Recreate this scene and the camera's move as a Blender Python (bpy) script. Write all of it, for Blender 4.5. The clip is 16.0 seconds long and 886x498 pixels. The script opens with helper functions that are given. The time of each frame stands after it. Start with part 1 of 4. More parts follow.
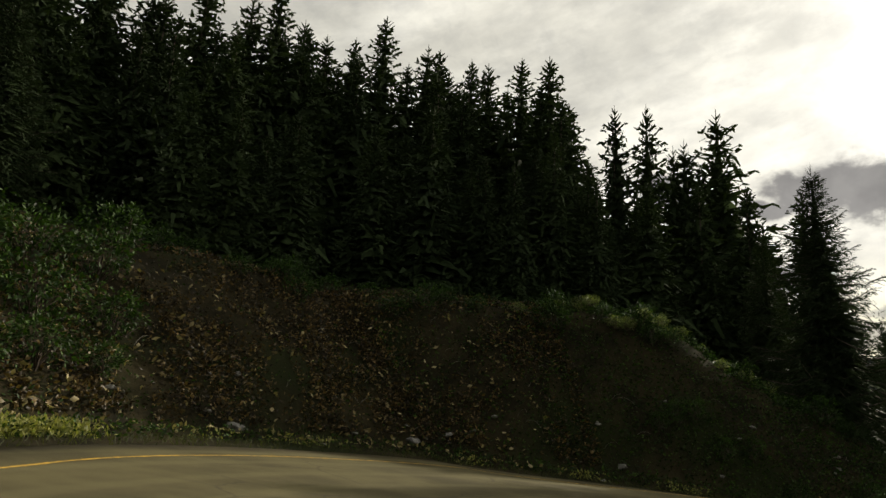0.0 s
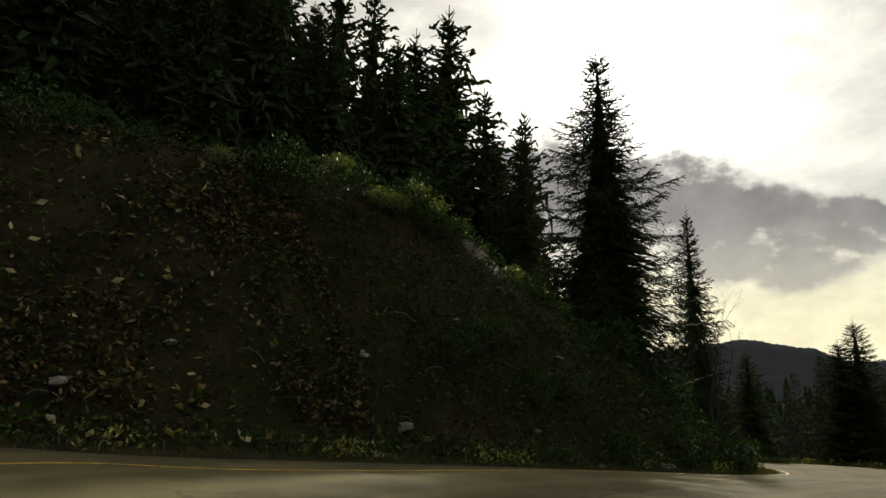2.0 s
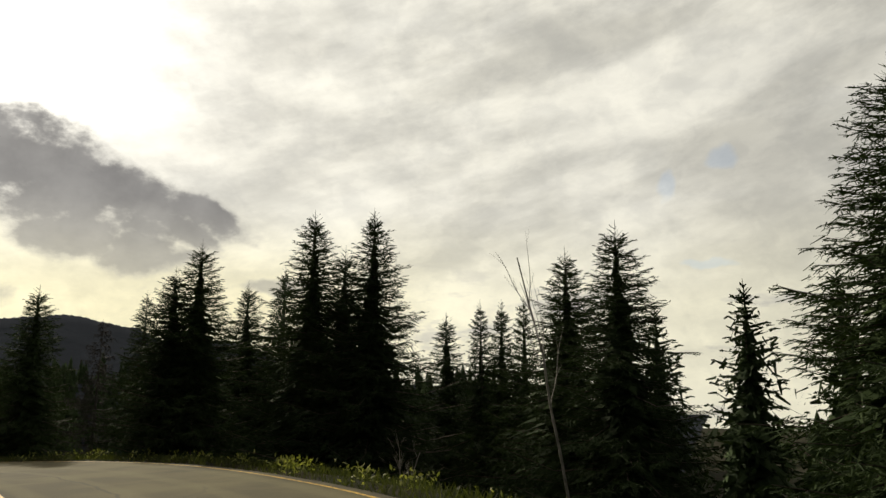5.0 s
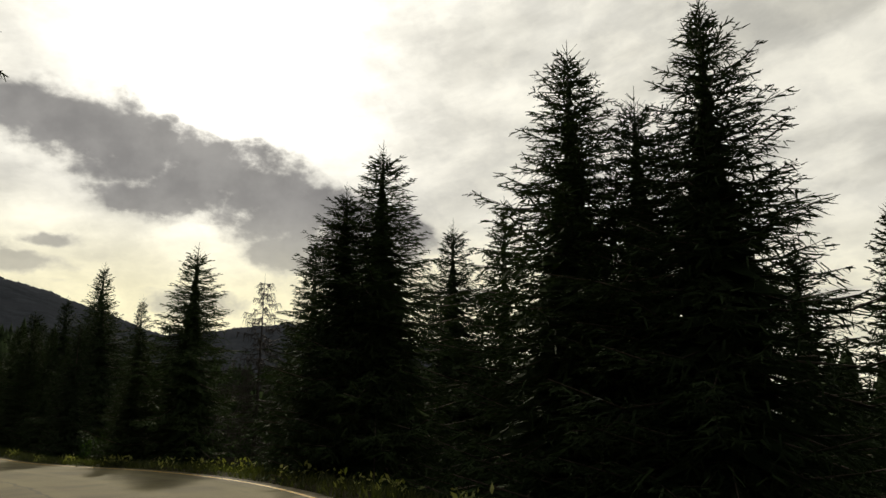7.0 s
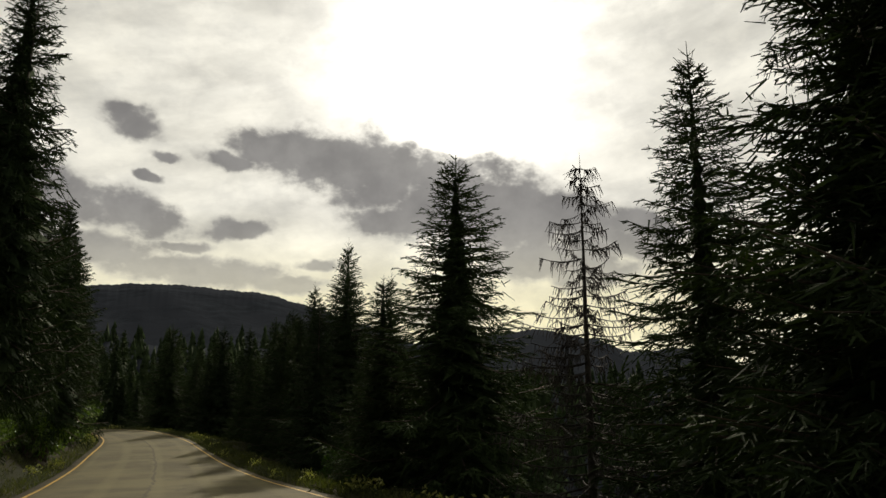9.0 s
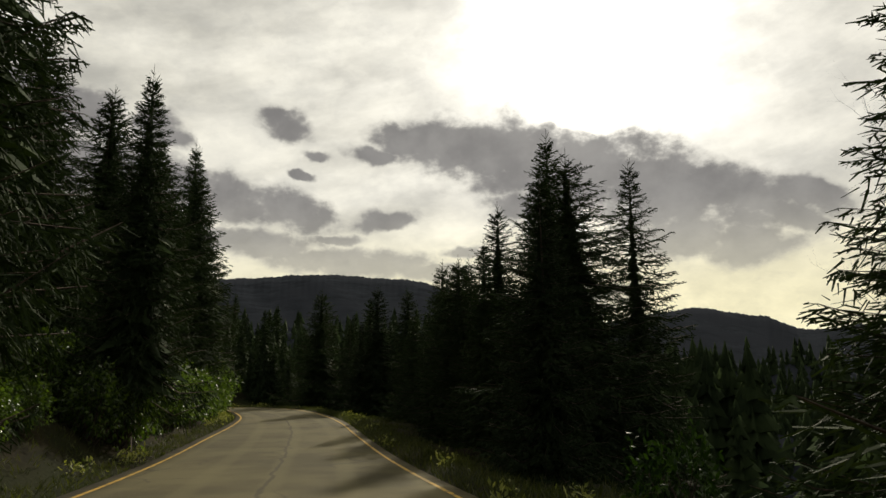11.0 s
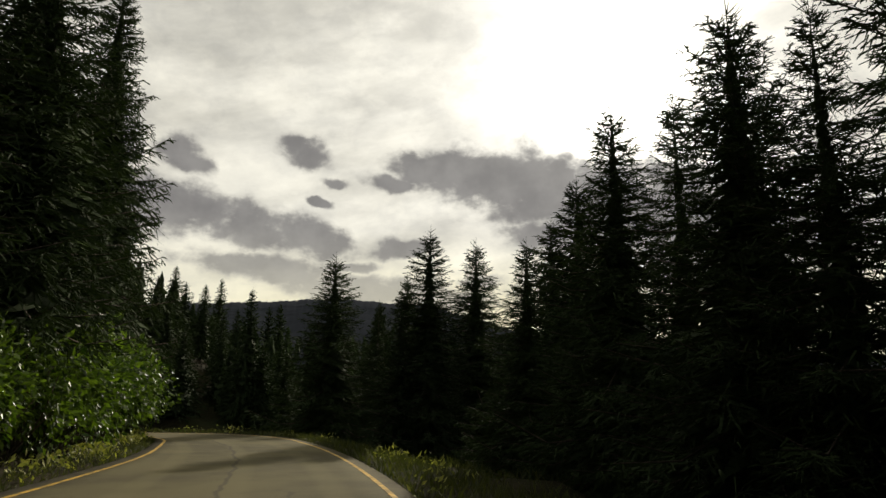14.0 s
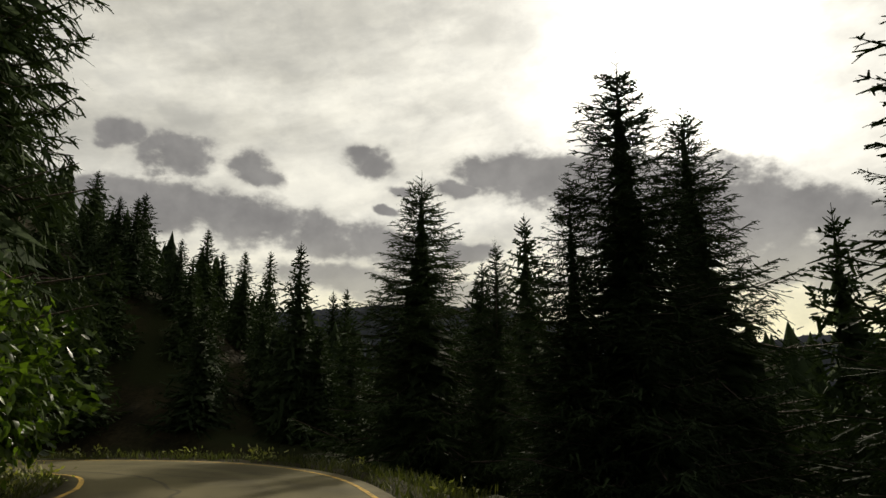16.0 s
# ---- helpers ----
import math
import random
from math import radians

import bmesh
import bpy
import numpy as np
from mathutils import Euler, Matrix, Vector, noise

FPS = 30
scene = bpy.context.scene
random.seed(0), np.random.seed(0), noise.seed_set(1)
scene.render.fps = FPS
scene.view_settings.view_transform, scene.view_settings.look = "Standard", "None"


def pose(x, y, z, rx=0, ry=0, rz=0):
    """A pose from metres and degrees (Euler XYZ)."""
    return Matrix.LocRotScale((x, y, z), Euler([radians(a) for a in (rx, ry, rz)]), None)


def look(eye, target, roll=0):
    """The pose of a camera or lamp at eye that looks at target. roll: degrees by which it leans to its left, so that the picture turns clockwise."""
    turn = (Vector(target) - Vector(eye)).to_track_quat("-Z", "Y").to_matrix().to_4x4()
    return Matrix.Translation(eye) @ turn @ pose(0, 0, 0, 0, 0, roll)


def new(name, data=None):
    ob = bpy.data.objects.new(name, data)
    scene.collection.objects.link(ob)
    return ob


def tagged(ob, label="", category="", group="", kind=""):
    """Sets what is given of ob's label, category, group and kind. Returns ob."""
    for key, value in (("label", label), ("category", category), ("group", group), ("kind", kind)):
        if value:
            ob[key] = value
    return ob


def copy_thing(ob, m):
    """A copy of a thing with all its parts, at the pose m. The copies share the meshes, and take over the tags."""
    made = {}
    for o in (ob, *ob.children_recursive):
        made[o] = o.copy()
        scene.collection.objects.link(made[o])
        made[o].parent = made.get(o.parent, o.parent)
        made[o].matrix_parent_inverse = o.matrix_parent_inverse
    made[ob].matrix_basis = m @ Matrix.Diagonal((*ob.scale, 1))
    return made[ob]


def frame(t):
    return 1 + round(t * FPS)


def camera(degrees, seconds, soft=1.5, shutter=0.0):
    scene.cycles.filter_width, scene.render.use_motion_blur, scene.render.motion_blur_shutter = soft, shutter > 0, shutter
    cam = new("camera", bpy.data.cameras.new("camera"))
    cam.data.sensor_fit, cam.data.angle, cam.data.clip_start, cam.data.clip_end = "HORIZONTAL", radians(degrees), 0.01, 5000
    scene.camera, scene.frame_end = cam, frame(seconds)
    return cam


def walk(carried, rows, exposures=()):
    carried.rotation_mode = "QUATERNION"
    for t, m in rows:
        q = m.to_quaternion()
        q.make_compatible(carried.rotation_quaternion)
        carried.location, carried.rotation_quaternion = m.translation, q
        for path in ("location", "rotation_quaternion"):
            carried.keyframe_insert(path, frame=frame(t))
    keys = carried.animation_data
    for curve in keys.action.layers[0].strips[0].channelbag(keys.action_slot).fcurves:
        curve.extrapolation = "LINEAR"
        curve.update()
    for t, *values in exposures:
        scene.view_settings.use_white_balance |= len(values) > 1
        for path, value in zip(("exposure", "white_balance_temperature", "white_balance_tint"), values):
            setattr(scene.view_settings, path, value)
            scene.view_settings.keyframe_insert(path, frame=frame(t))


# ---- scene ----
cam = camera(66.28, 16.0)
PATH = [
    (0.0, 0.000, 0.000, 1.300, 105.68, -2.79, 13.20),
    (0.5, -1.471, 3.798, 1.339, 104.74, -2.45, 11.71),
    (1.0, -2.567, 7.451, 1.311, 103.66, -1.52, 6.07),
    (1.5, -3.127, 11.056, 1.252, 103.15, -1.22, -3.35),
    (2.0, -3.011, 14.684, 1.166, 102.65, -0.14, -15.16),
    (2.5, -1.848, 18.269, 1.072, 103.14, 0.86, -28.85),
    (3.0, 0.233, 21.488, 0.975, 103.98, 1.53, -43.03),
    (3.5, 2.632, 24.093, 0.856, 103.13, 0.91, -54.41),
    (4.0, 5.458, 26.163, 0.710, 102.15, 0.37, -62.16),
    (4.5, 8.411, 27.991, 0.535, 101.45, 0.08, -66.59),
    (5.0, 11.368, 29.751, 0.336, 101.03, -0.01, -67.76),
    (5.5, 14.238, 31.585, 0.124, 100.83, 0.02, -66.06),
    (6.0, 16.948, 33.584, -0.093, 100.74, 0.07, -62.29),
    (6.5, 19.500, 35.718, -0.303, 100.66, 0.04, -57.85),
    (7.0, 21.792, 38.201, -0.498, 101.44, -0.62, -51.32),
    (7.5, 23.736, 41.058, -0.671, 102.17, -0.83, -44.38),
    (8.0, 25.352, 44.132, -0.836, 102.26, -0.25, -39.47),
    (8.5, 26.943, 46.896, -1.018, 101.96, -0.31, -35.31),
    (9.0, 28.271, 49.649, -1.211, 101.79, 0.05, -30.97),
    (9.5, 29.340, 52.837, -1.440, 101.96, 0.64, -27.01),
    (10.0, 30.207, 56.497, -1.695, 101.90, 1.00, -23.50),
    (10.5, 30.984, 60.271, -1.967, 101.08, 0.70, -20.46),
    (11.0, 31.658, 64.137, -2.255, 100.53, 0.39, -18.64),
    (11.5, 32.303, 68.059, -2.547, 100.57, 0.33, -18.12),
    (12.0, 32.981, 72.006, -2.819, 101.08, 0.57, -18.60),
    (12.5, 33.705, 75.957, -3.045, 101.74, 0.95, -19.33),
    (13.0, 34.368, 79.914, -3.197, 102.07, 1.01, -18.93),
    (13.5, 34.947, 83.954, -3.273, 102.59, -0.14, -18.49),
    (14.0, 35.550, 88.172, -3.319, 102.93, -0.69, -17.45),
    (14.5, 36.148, 92.384, -3.347, 103.24, -0.66, -16.14),
    (15.0, 36.635, 96.561, -3.367, 103.41, -0.51, -14.71),
    (15.5, 37.024, 100.705, -3.393, 103.40, -0.31, -13.19),
    (16.0, 37.246, 104.852, -3.431, 103.26, 0.03, -11.52),
]
walk(cam, [(t, pose(*row)) for t, *row in PATH], exposures=[(0, 0.25), (1.5, 0.2), (3.0, 0.12), (6.5, 0.12), (9.0, 0.0), (16.0, 0.05)])
# ---- end of path
# ---- world and sun ----
SUN_AZ, SUN_EL = radians(32.5), radians(26.8)
SUN = Vector((math.sin(SUN_AZ) * math.cos(SUN_EL), math.cos(SUN_AZ) * math.cos(SUN_EL), math.sin(SUN_EL)))
world = bpy.data.worlds.new("overcast_sky")
scene.world = world
world.use_nodes = True
WT = world.node_tree


class Graph:
    """Short forms for building a node tree."""

    def __init__(self, tree):
        self.t = tree

    def node(self, kind, **inputs):
        n = self.t.nodes.new(kind)
        for k, v in inputs.items():
            self.put(n.inputs[k.replace("_", " ")], v)
        return n

    def put(self, socket, v):
        if isinstance(v, bpy.types.NodeSocket):
            self.t.links.new(v, socket)
        else:
            socket.default_value = v

    def math(self, op, a, b=0.0, c=0.0):
        n = self.t.nodes.new("ShaderNodeMath")
        n.operation = op
        for i, v in enumerate((a, b, c)):
            self.put(n.inputs[i], v)
        return n.outputs[0]

    def ramp(self, v, lo, hi, out_lo=0.0, out_hi=1.0):
        n = self.t.nodes.new("ShaderNodeMapRange")
        n.interpolation_type = "SMOOTHSTEP"
        for i, x in enumerate((v, lo, hi, out_lo, out_hi)):
            self.put(n.inputs[i], x)
        return n.outputs[0]

    def mix(self, f, a, b, mode="MIX"):
        n = self.t.nodes.new("ShaderNodeMix")
        n.data_type, n.blend_type = "RGBA", mode
        self.put(n.inputs[0], f)
        for i, v in ((6, a), (7, b)):
            self.put(n.inputs[i], v if isinstance(v, bpy.types.NodeSocket) else (*v, 1.0))
        return n.outputs[2]

    def noise(self, vector, scale, detail=4.0, rough=0.55):
        n = self.t.nodes.new("ShaderNodeTexNoise")
        self.put(n.inputs["Vector"], vector)
        n.inputs["Scale"].default_value, n.inputs["Detail"].default_value, n.inputs["Roughness"].default_value = scale, detail, rough
        return n.outputs["Fac"]

    def join(self, x, y, z):
        n = self.t.nodes.new("ShaderNodeCombineXYZ")
        for i, v in enumerate((x, y, z)):
            self.put(n.inputs[i], v)
        return n.outputs[0]


def build_sky():
    g = Graph(WT)
    WT.nodes.clear()
    way = g.node("ShaderNodeTexCoord").outputs["Generated"]
    split = g.node("ShaderNodeSeparateXYZ", Vector=way)
    x, y, z = split.outputs
    az = g.math("MULTIPLY", g.math("ARCTAN2", x, y), 180 / math.pi)
    el = g.math("MULTIPLY", g.math("ARCSINE", z), 180 / math.pi)
    flat = g.join(az, el, 0.0)
    # billows push the cloud edges about
    wob1 = g.math("SUBTRACT", g.noise(flat, 0.20, 4.0, 0.5), 0.5)
    wob2 = g.math("SUBTRACT", g.noise(g.join(az, g.math("ADD", el, 70.0), 5.0), 0.42, 4.0, 0.5), 0.5)
    azw = g.math("MULTIPLY_ADD", wob1, 3.5, az)
    elw = g.math("MULTIPLY_ADD", wob2, 1.6, el)
    clouds = (
        (15.5, 19.5, 3.6, 1.3, -0.10), (20.0, 19.2, 6.0, 2.3, -0.02), (25.0, 17.9, 6.5, 3.4, -0.08), (30.5, 16.6, 6.5, 3.4, -0.20), (46.5, 11.6, 2.6, 1.5, -0.2), (36.5, 14.7, 6.0, 4.1, -0.30), (42.5, 13.7, 5.5, 2.7, -0.35), (48.0, 12.9, 3.4, 1.3, -0.40),
        (43.5, 9.9, 3.6, 1.9, 0.0), (39.0, 10.6, 4.0, 1.8, 0.0), (26.6, 14.0, 4.2, 1.6, -0.10), (12.4, 18.3, 2.6, 0.75, -0.12), (8.1, 18.1, 1.2, 0.4, 0.0), (6.8, 16.3, 1.2, 0.4, -0.1),
        (5.0, 20.4, 2.5, 1.3, -0.10), (5.3, 13.6, 4.6, 1.7, -0.15), (0.5, 14.2, 5.0, 2.0, -0.15), (-5.5, 15.2, 7.0, 2.1, -0.10), (-13.0, 15.6, 8.0, 2.2, 0.0), (2.6, 10.8, 7.0, 1.1, -0.05),
        (13.6, 12.9, 3.2, 0.9, 0.10), (9.7, 11.1, 1.9, 0.5, 0.0), (11.5, 9.3, 7.5, 1.3, 0.0), (20.5, 10.3, 1.8, 0.5, 0.0), (18.0, 8.6, 4.0, 0.8, 0.0),
        (-11.2, 19.6, 3.6, 1.8, 0.10), (-4.6, 19.2, 2.2, 1.5, -0.20), (-15.8, 20.7, 2.2, 1.2, 0.0), (31.0, 6.2, 3.4, 1.2, 0.0), (78.6, 5.8, 2.0, 0.6, 0.0), (54.3, 7.5, 2.1, 0.7, 0.0))
    mask = None
    for a, e, w, h, k in clouds:
        dx = g.math("DIVIDE", g.math("SUBTRACT", azw, a), w)
        dy = g.math("MULTIPLY_ADD", g.math("DIVIDE", g.math("SUBTRACT", elw, e), h), 1.0, g.math("MULTIPLY", dx, -k * w / h))
        m = g.math("SUBTRACT", 1.0, g.math("ADD", g.math("MULTIPLY", dx, dx), g.math("MULTIPLY", dy, dy)))
        mask = m if mask is None else g.math("MAXIMUM", mask, m)
    # the body thins out unevenly towards its edges
    fray = g.math("MULTIPLY", g.math("SUBTRACT", g.noise(g.join(g.math("MULTIPLY", az, 0.6), el, 31.0), 0.45, 3.0, 0.5), 0.5), 2.0)
    fine = g.math("MULTIPLY", g.math("SUBTRACT", g.noise(g.join(g.math("MULTIPLY", az, 0.7), el, 53.0), 1.1, 7.0, 0.60), 0.5), 1.6)
    mask = g.ramp(g.math("ADD", g.math("ADD", fray, fine), g.math("MAXIMUM", mask, -1.3)), -0.70, 0.64)
    mask = g.math("MULTIPLY", mask, g.ramp(el, 6.0, 16.0, 0.62, 1.0))
    # high thin layer: streaks drawn out sideways
    streak = g.noise(g.join(g.math("MULTIPLY", az, 0.035), g.math("MULTIPLY", g.math("MULTIPLY_ADD", az, -0.22, el), 0.11), 1.0), 1.6, 6.0, 0.55)
    thin = g.ramp(streak, 0.36, 0.66)
    small = g.noise(g.join(g.math("MULTIPLY", az, 0.05), g.math("MULTIPLY", el, 0.16), 3.0), 2.2, 5.0, 0.6)
    low = g.ramp(el, 16.0, 3.0)
    veil = g.mix(thin, (0.545, 0.53, 0.47), (0.83, 0.805, 0.71))
    veil = g.mix(g.math("MULTIPLY", low, 0.88), veil, (0.92, 0.88, 0.69))
    scraps = g.math("MULTIPLY", g.ramp(small, 0.56, 0.68), g.ramp(el, 12.0, 5.0))
    veil = g.mix(g.math("MULTIPLY", scraps, 0.55), veil, (0.42, 0.41, 0.42))
    mottle = g.noise(g.join(az, g.math("MULTIPLY", el, 1.7), 9.0), 0.11, 6.0, 0.62)
    veil = g.mix(1.0, veil, g.mix(g.ramp(mottle, 0.38, 0.62), (0.91, 0.91, 0.91), (1.04, 1.035, 1.02)), "MULTIPLY")
    puff = g.noise(g.join(g.math("MULTIPLY_ADD", wob1, 6.0, az), g.math("MULTIPLY", elw, 1.5), 17.0), 0.24, 8.0, 0.6)
    veil = g.mix(1.0, veil, g.mix(g.ramp(puff, 0.36, 0.62), (0.91, 0.91, 0.915), (1.04, 1.035, 1.025)), "MULTIPLY")
    body = g.noise(flat, 0.3, 4.0, 0.55)
    dark = g.mix(g.ramp(body, 0.3, 0.7), (0.185, 0.178, 0.176), (0.26, 0.25, 0.242))
    dark = g.mix(g.ramp(mask, 0.95, 0.35), dark, (0.42, 0.405, 0.37))
    # forward scatter round the sun
    n = WT.nodes.new("ShaderNodeVectorMath")
    n.operation = "DOT_PRODUCT"
    WT.links.new(way, n.inputs[0])
    n.inputs[1].default_value = SUN
    off = g.math("SUBTRACT", n.outputs["Value"], 1.0)
    near = g.math("EXPONENT", g.math("MULTIPLY", off, 62.0))
    wide = g.math("EXPONENT", g.math("MULTIPLY", off, 13.0))
    heart = g.math("EXPONENT", g.math("MULTIPLY", off, 420.0))
    bright = g.math("MULTIPLY", g.ramp(mottle, 0.3, 0.7, 0.72, 1.25), g.math("ADD", g.math("MULTIPLY", heart, 4.5), g.math("MULTIPLY_ADD", near, 0.85, g.math("MULTIPLY", wide, 0.30))))
    glow = g.mix(bright, (0.0, 0.0, 0.0), (1.0, 0.955, 0.86))
    n = glow.node
    n.clamp_factor = False
    # a thin deck is brighter towards the sun than away from it
    veil = g.mix(1.0, veil, g.mix(g.ramp(off, -1.6, -0.12), (0.27, 0.285, 0.315), (1.0, 1.0, 1.0)), "MULTIPLY")
    veil = g.mix(1.0, veil, glow, "ADD")
    # low light comes through more air and turns yellow
    veil = g.mix(g.math("MULTIPLY", g.ramp(el, 15.0, 5.0), g.ramp(off, -0.30, -0.05, 0.15, 1.0)), veil, g.mix(1.0, veil, (1.0, 0.965, 0.80), "MULTIPLY"))
    thickness = g.math("MULTIPLY", mask, g.ramp(near, 0.54, 0.98, 0.93, 0.05))
    cloud = g.mix(thickness, veil, dark)
    sky = WT.nodes.new("ShaderNodeTexSky")
    sky.sky_type, sky.sun_disc, sky.sun_elevation, sky.sun_rotation = "NISHITA", False, SUN_EL, SUN_AZ
    # blue gaps in the deck, away from the sun
    gap = None
    for a, e, w, h in ((86.8, 15.4, 0.9, 1.4), (91.2, 17.4, 1.2, 0.9), (89.5, 9.2, 2.0, 0.4), (118.0, 24.0, 9.0, 4.0), (-70.0, 30.0, 12.0, 5.0), (160.0, 34.0, 14.0, 6.0)):
        dx = g.math("DIVIDE", g.math("SUBTRACT", azw, a), w)
        dy = g.math("DIVIDE", g.math("SUBTRACT", elw, e), h)
        m = g.ramp(g.math("ADD", g.math("MULTIPLY", dx, dx), g.math("MULTIPLY", dy, dy)), 1.3, 0.2)
        gap = m if gap is None else g.math("MAXIMUM", gap, m)
    blue = g.mix(1.0, sky.outputs["Color"], (0.12, 0.12, 0.12), "MULTIPLY")
    out = g.mix(g.math("MULTIPLY", gap, 0.28), cloud, blue)
    back = g.node("ShaderNodeBackground", Color=out, Strength=1.0)
    WT.links.new(back.outputs[0], g.node("ShaderNodeOutputWorld").inputs[0])


build_sky()
sun_lamp = bpy.data.lights.new("sun", "SUN")
sun_lamp.energy, sun_lamp.angle, sun_lamp.color = 3.2, radians(1.2), (1.0, 0.9, 0.72)
new("sun", sun_lamp).matrix_world = look(SUN * 100, (0, 0, 0))


# ---- materials ----
def material(name, dark, light, scale=3.0, rough=0.9, bump=0.0, bump_scale=30.0, glow_through=0.0, vary=0.0, gloss=0.3, island=False, third=None, rare=1.0):
    """Two-tone noise at a large and a small scale, relief, and light through leaves."""
    m = bpy.data.materials.new(name)
    m.use_nodes = True
    t = m.node_tree
    g = Graph(t)
    t.nodes.clear()
    at = g.node("ShaderNodeTexCoord").outputs["Object"]
    big, fine = g.noise(at, scale, 4.0), g.noise(at, scale * 9.0, 3.0, 0.65)
    f = g.ramp(g.math("ADD", g.math("MULTIPLY", big, 0.6), g.math("MULTIPLY", fine, 0.4)), 0.36, 0.64)
    if island:
        f = g.math("ADD", g.math("MULTIPLY", f, 0.3), g.math("MULTIPLY", g.node("ShaderNodeNewGeometry").outputs["Random Per Island"], 0.7))
    if rare != 1.0:
        f = g.math("POWER", f, rare)
    col = g.mix(f, dark, light)
    if third:
        col = g.mix(g.ramp(g.noise(at, scale * 0.27, 3.0), 0.45, 0.65), col, third)
    if vary:
        r = g.node("ShaderNodeObjectInfo").outputs["Random"]
        col = g.mix(1.0, col, g.mix(r, (1 - vary,) * 3, (1 + vary, 1 + vary * 0.8, 1 + vary * 0.3)), "MULTIPLY")
    p = g.node("ShaderNodeBsdfPrincipled", Base_Color=col, Roughness=rough)
    p.inputs["Specular IOR Level"].default_value = gloss
    if bump:
        b = g.node("ShaderNodeBump", Height=g.noise(at, bump_scale, 5.0, 0.6), Strength=bump, Distance=0.05)
        t.links.new(b.outputs[0], p.inputs["Normal"])
    end = p.outputs[0]
    if glow_through:
        tr = g.node("ShaderNodeBsdfTranslucent", Color=g.mix(1.0, col, (1.6, 1.8, 0.7), "MULTIPLY"))
        mx = g.node("ShaderNodeMixShader", Fac=glow_through)
        t.links.new(end, mx.inputs[1])
        t.links.new(tr.outputs[0], mx.inputs[2])
        end = mx.outputs[0]
    t.links.new(end, g.node("ShaderNodeOutputMaterial").inputs[0])
    return m


NEEDLES = material("spruce_needles", (0.016, 0.027, 0.012), (0.043, 0.065, 0.026), 1.2, 0.8, vary=0.25, glow_through=0.06, gloss=0.08, island=True)
BARK = material("spruce_bark", (0.05, 0.038, 0.03), (0.13, 0.10, 0.08), 4.0, 0.95, 0.6, 14.0)
DEAD_WOOD = material("dead_grey_wood", (0.034, 0.029, 0.026), (0.095, 0.083, 0.075), 5.0, 0.95, 0.5, 18.0)
PALE_BARK = material("pale_smooth_bark", (0.13, 0.12, 0.10), (0.30, 0.28, 0.24), 4.0, 0.85, 0.3, 14.0)


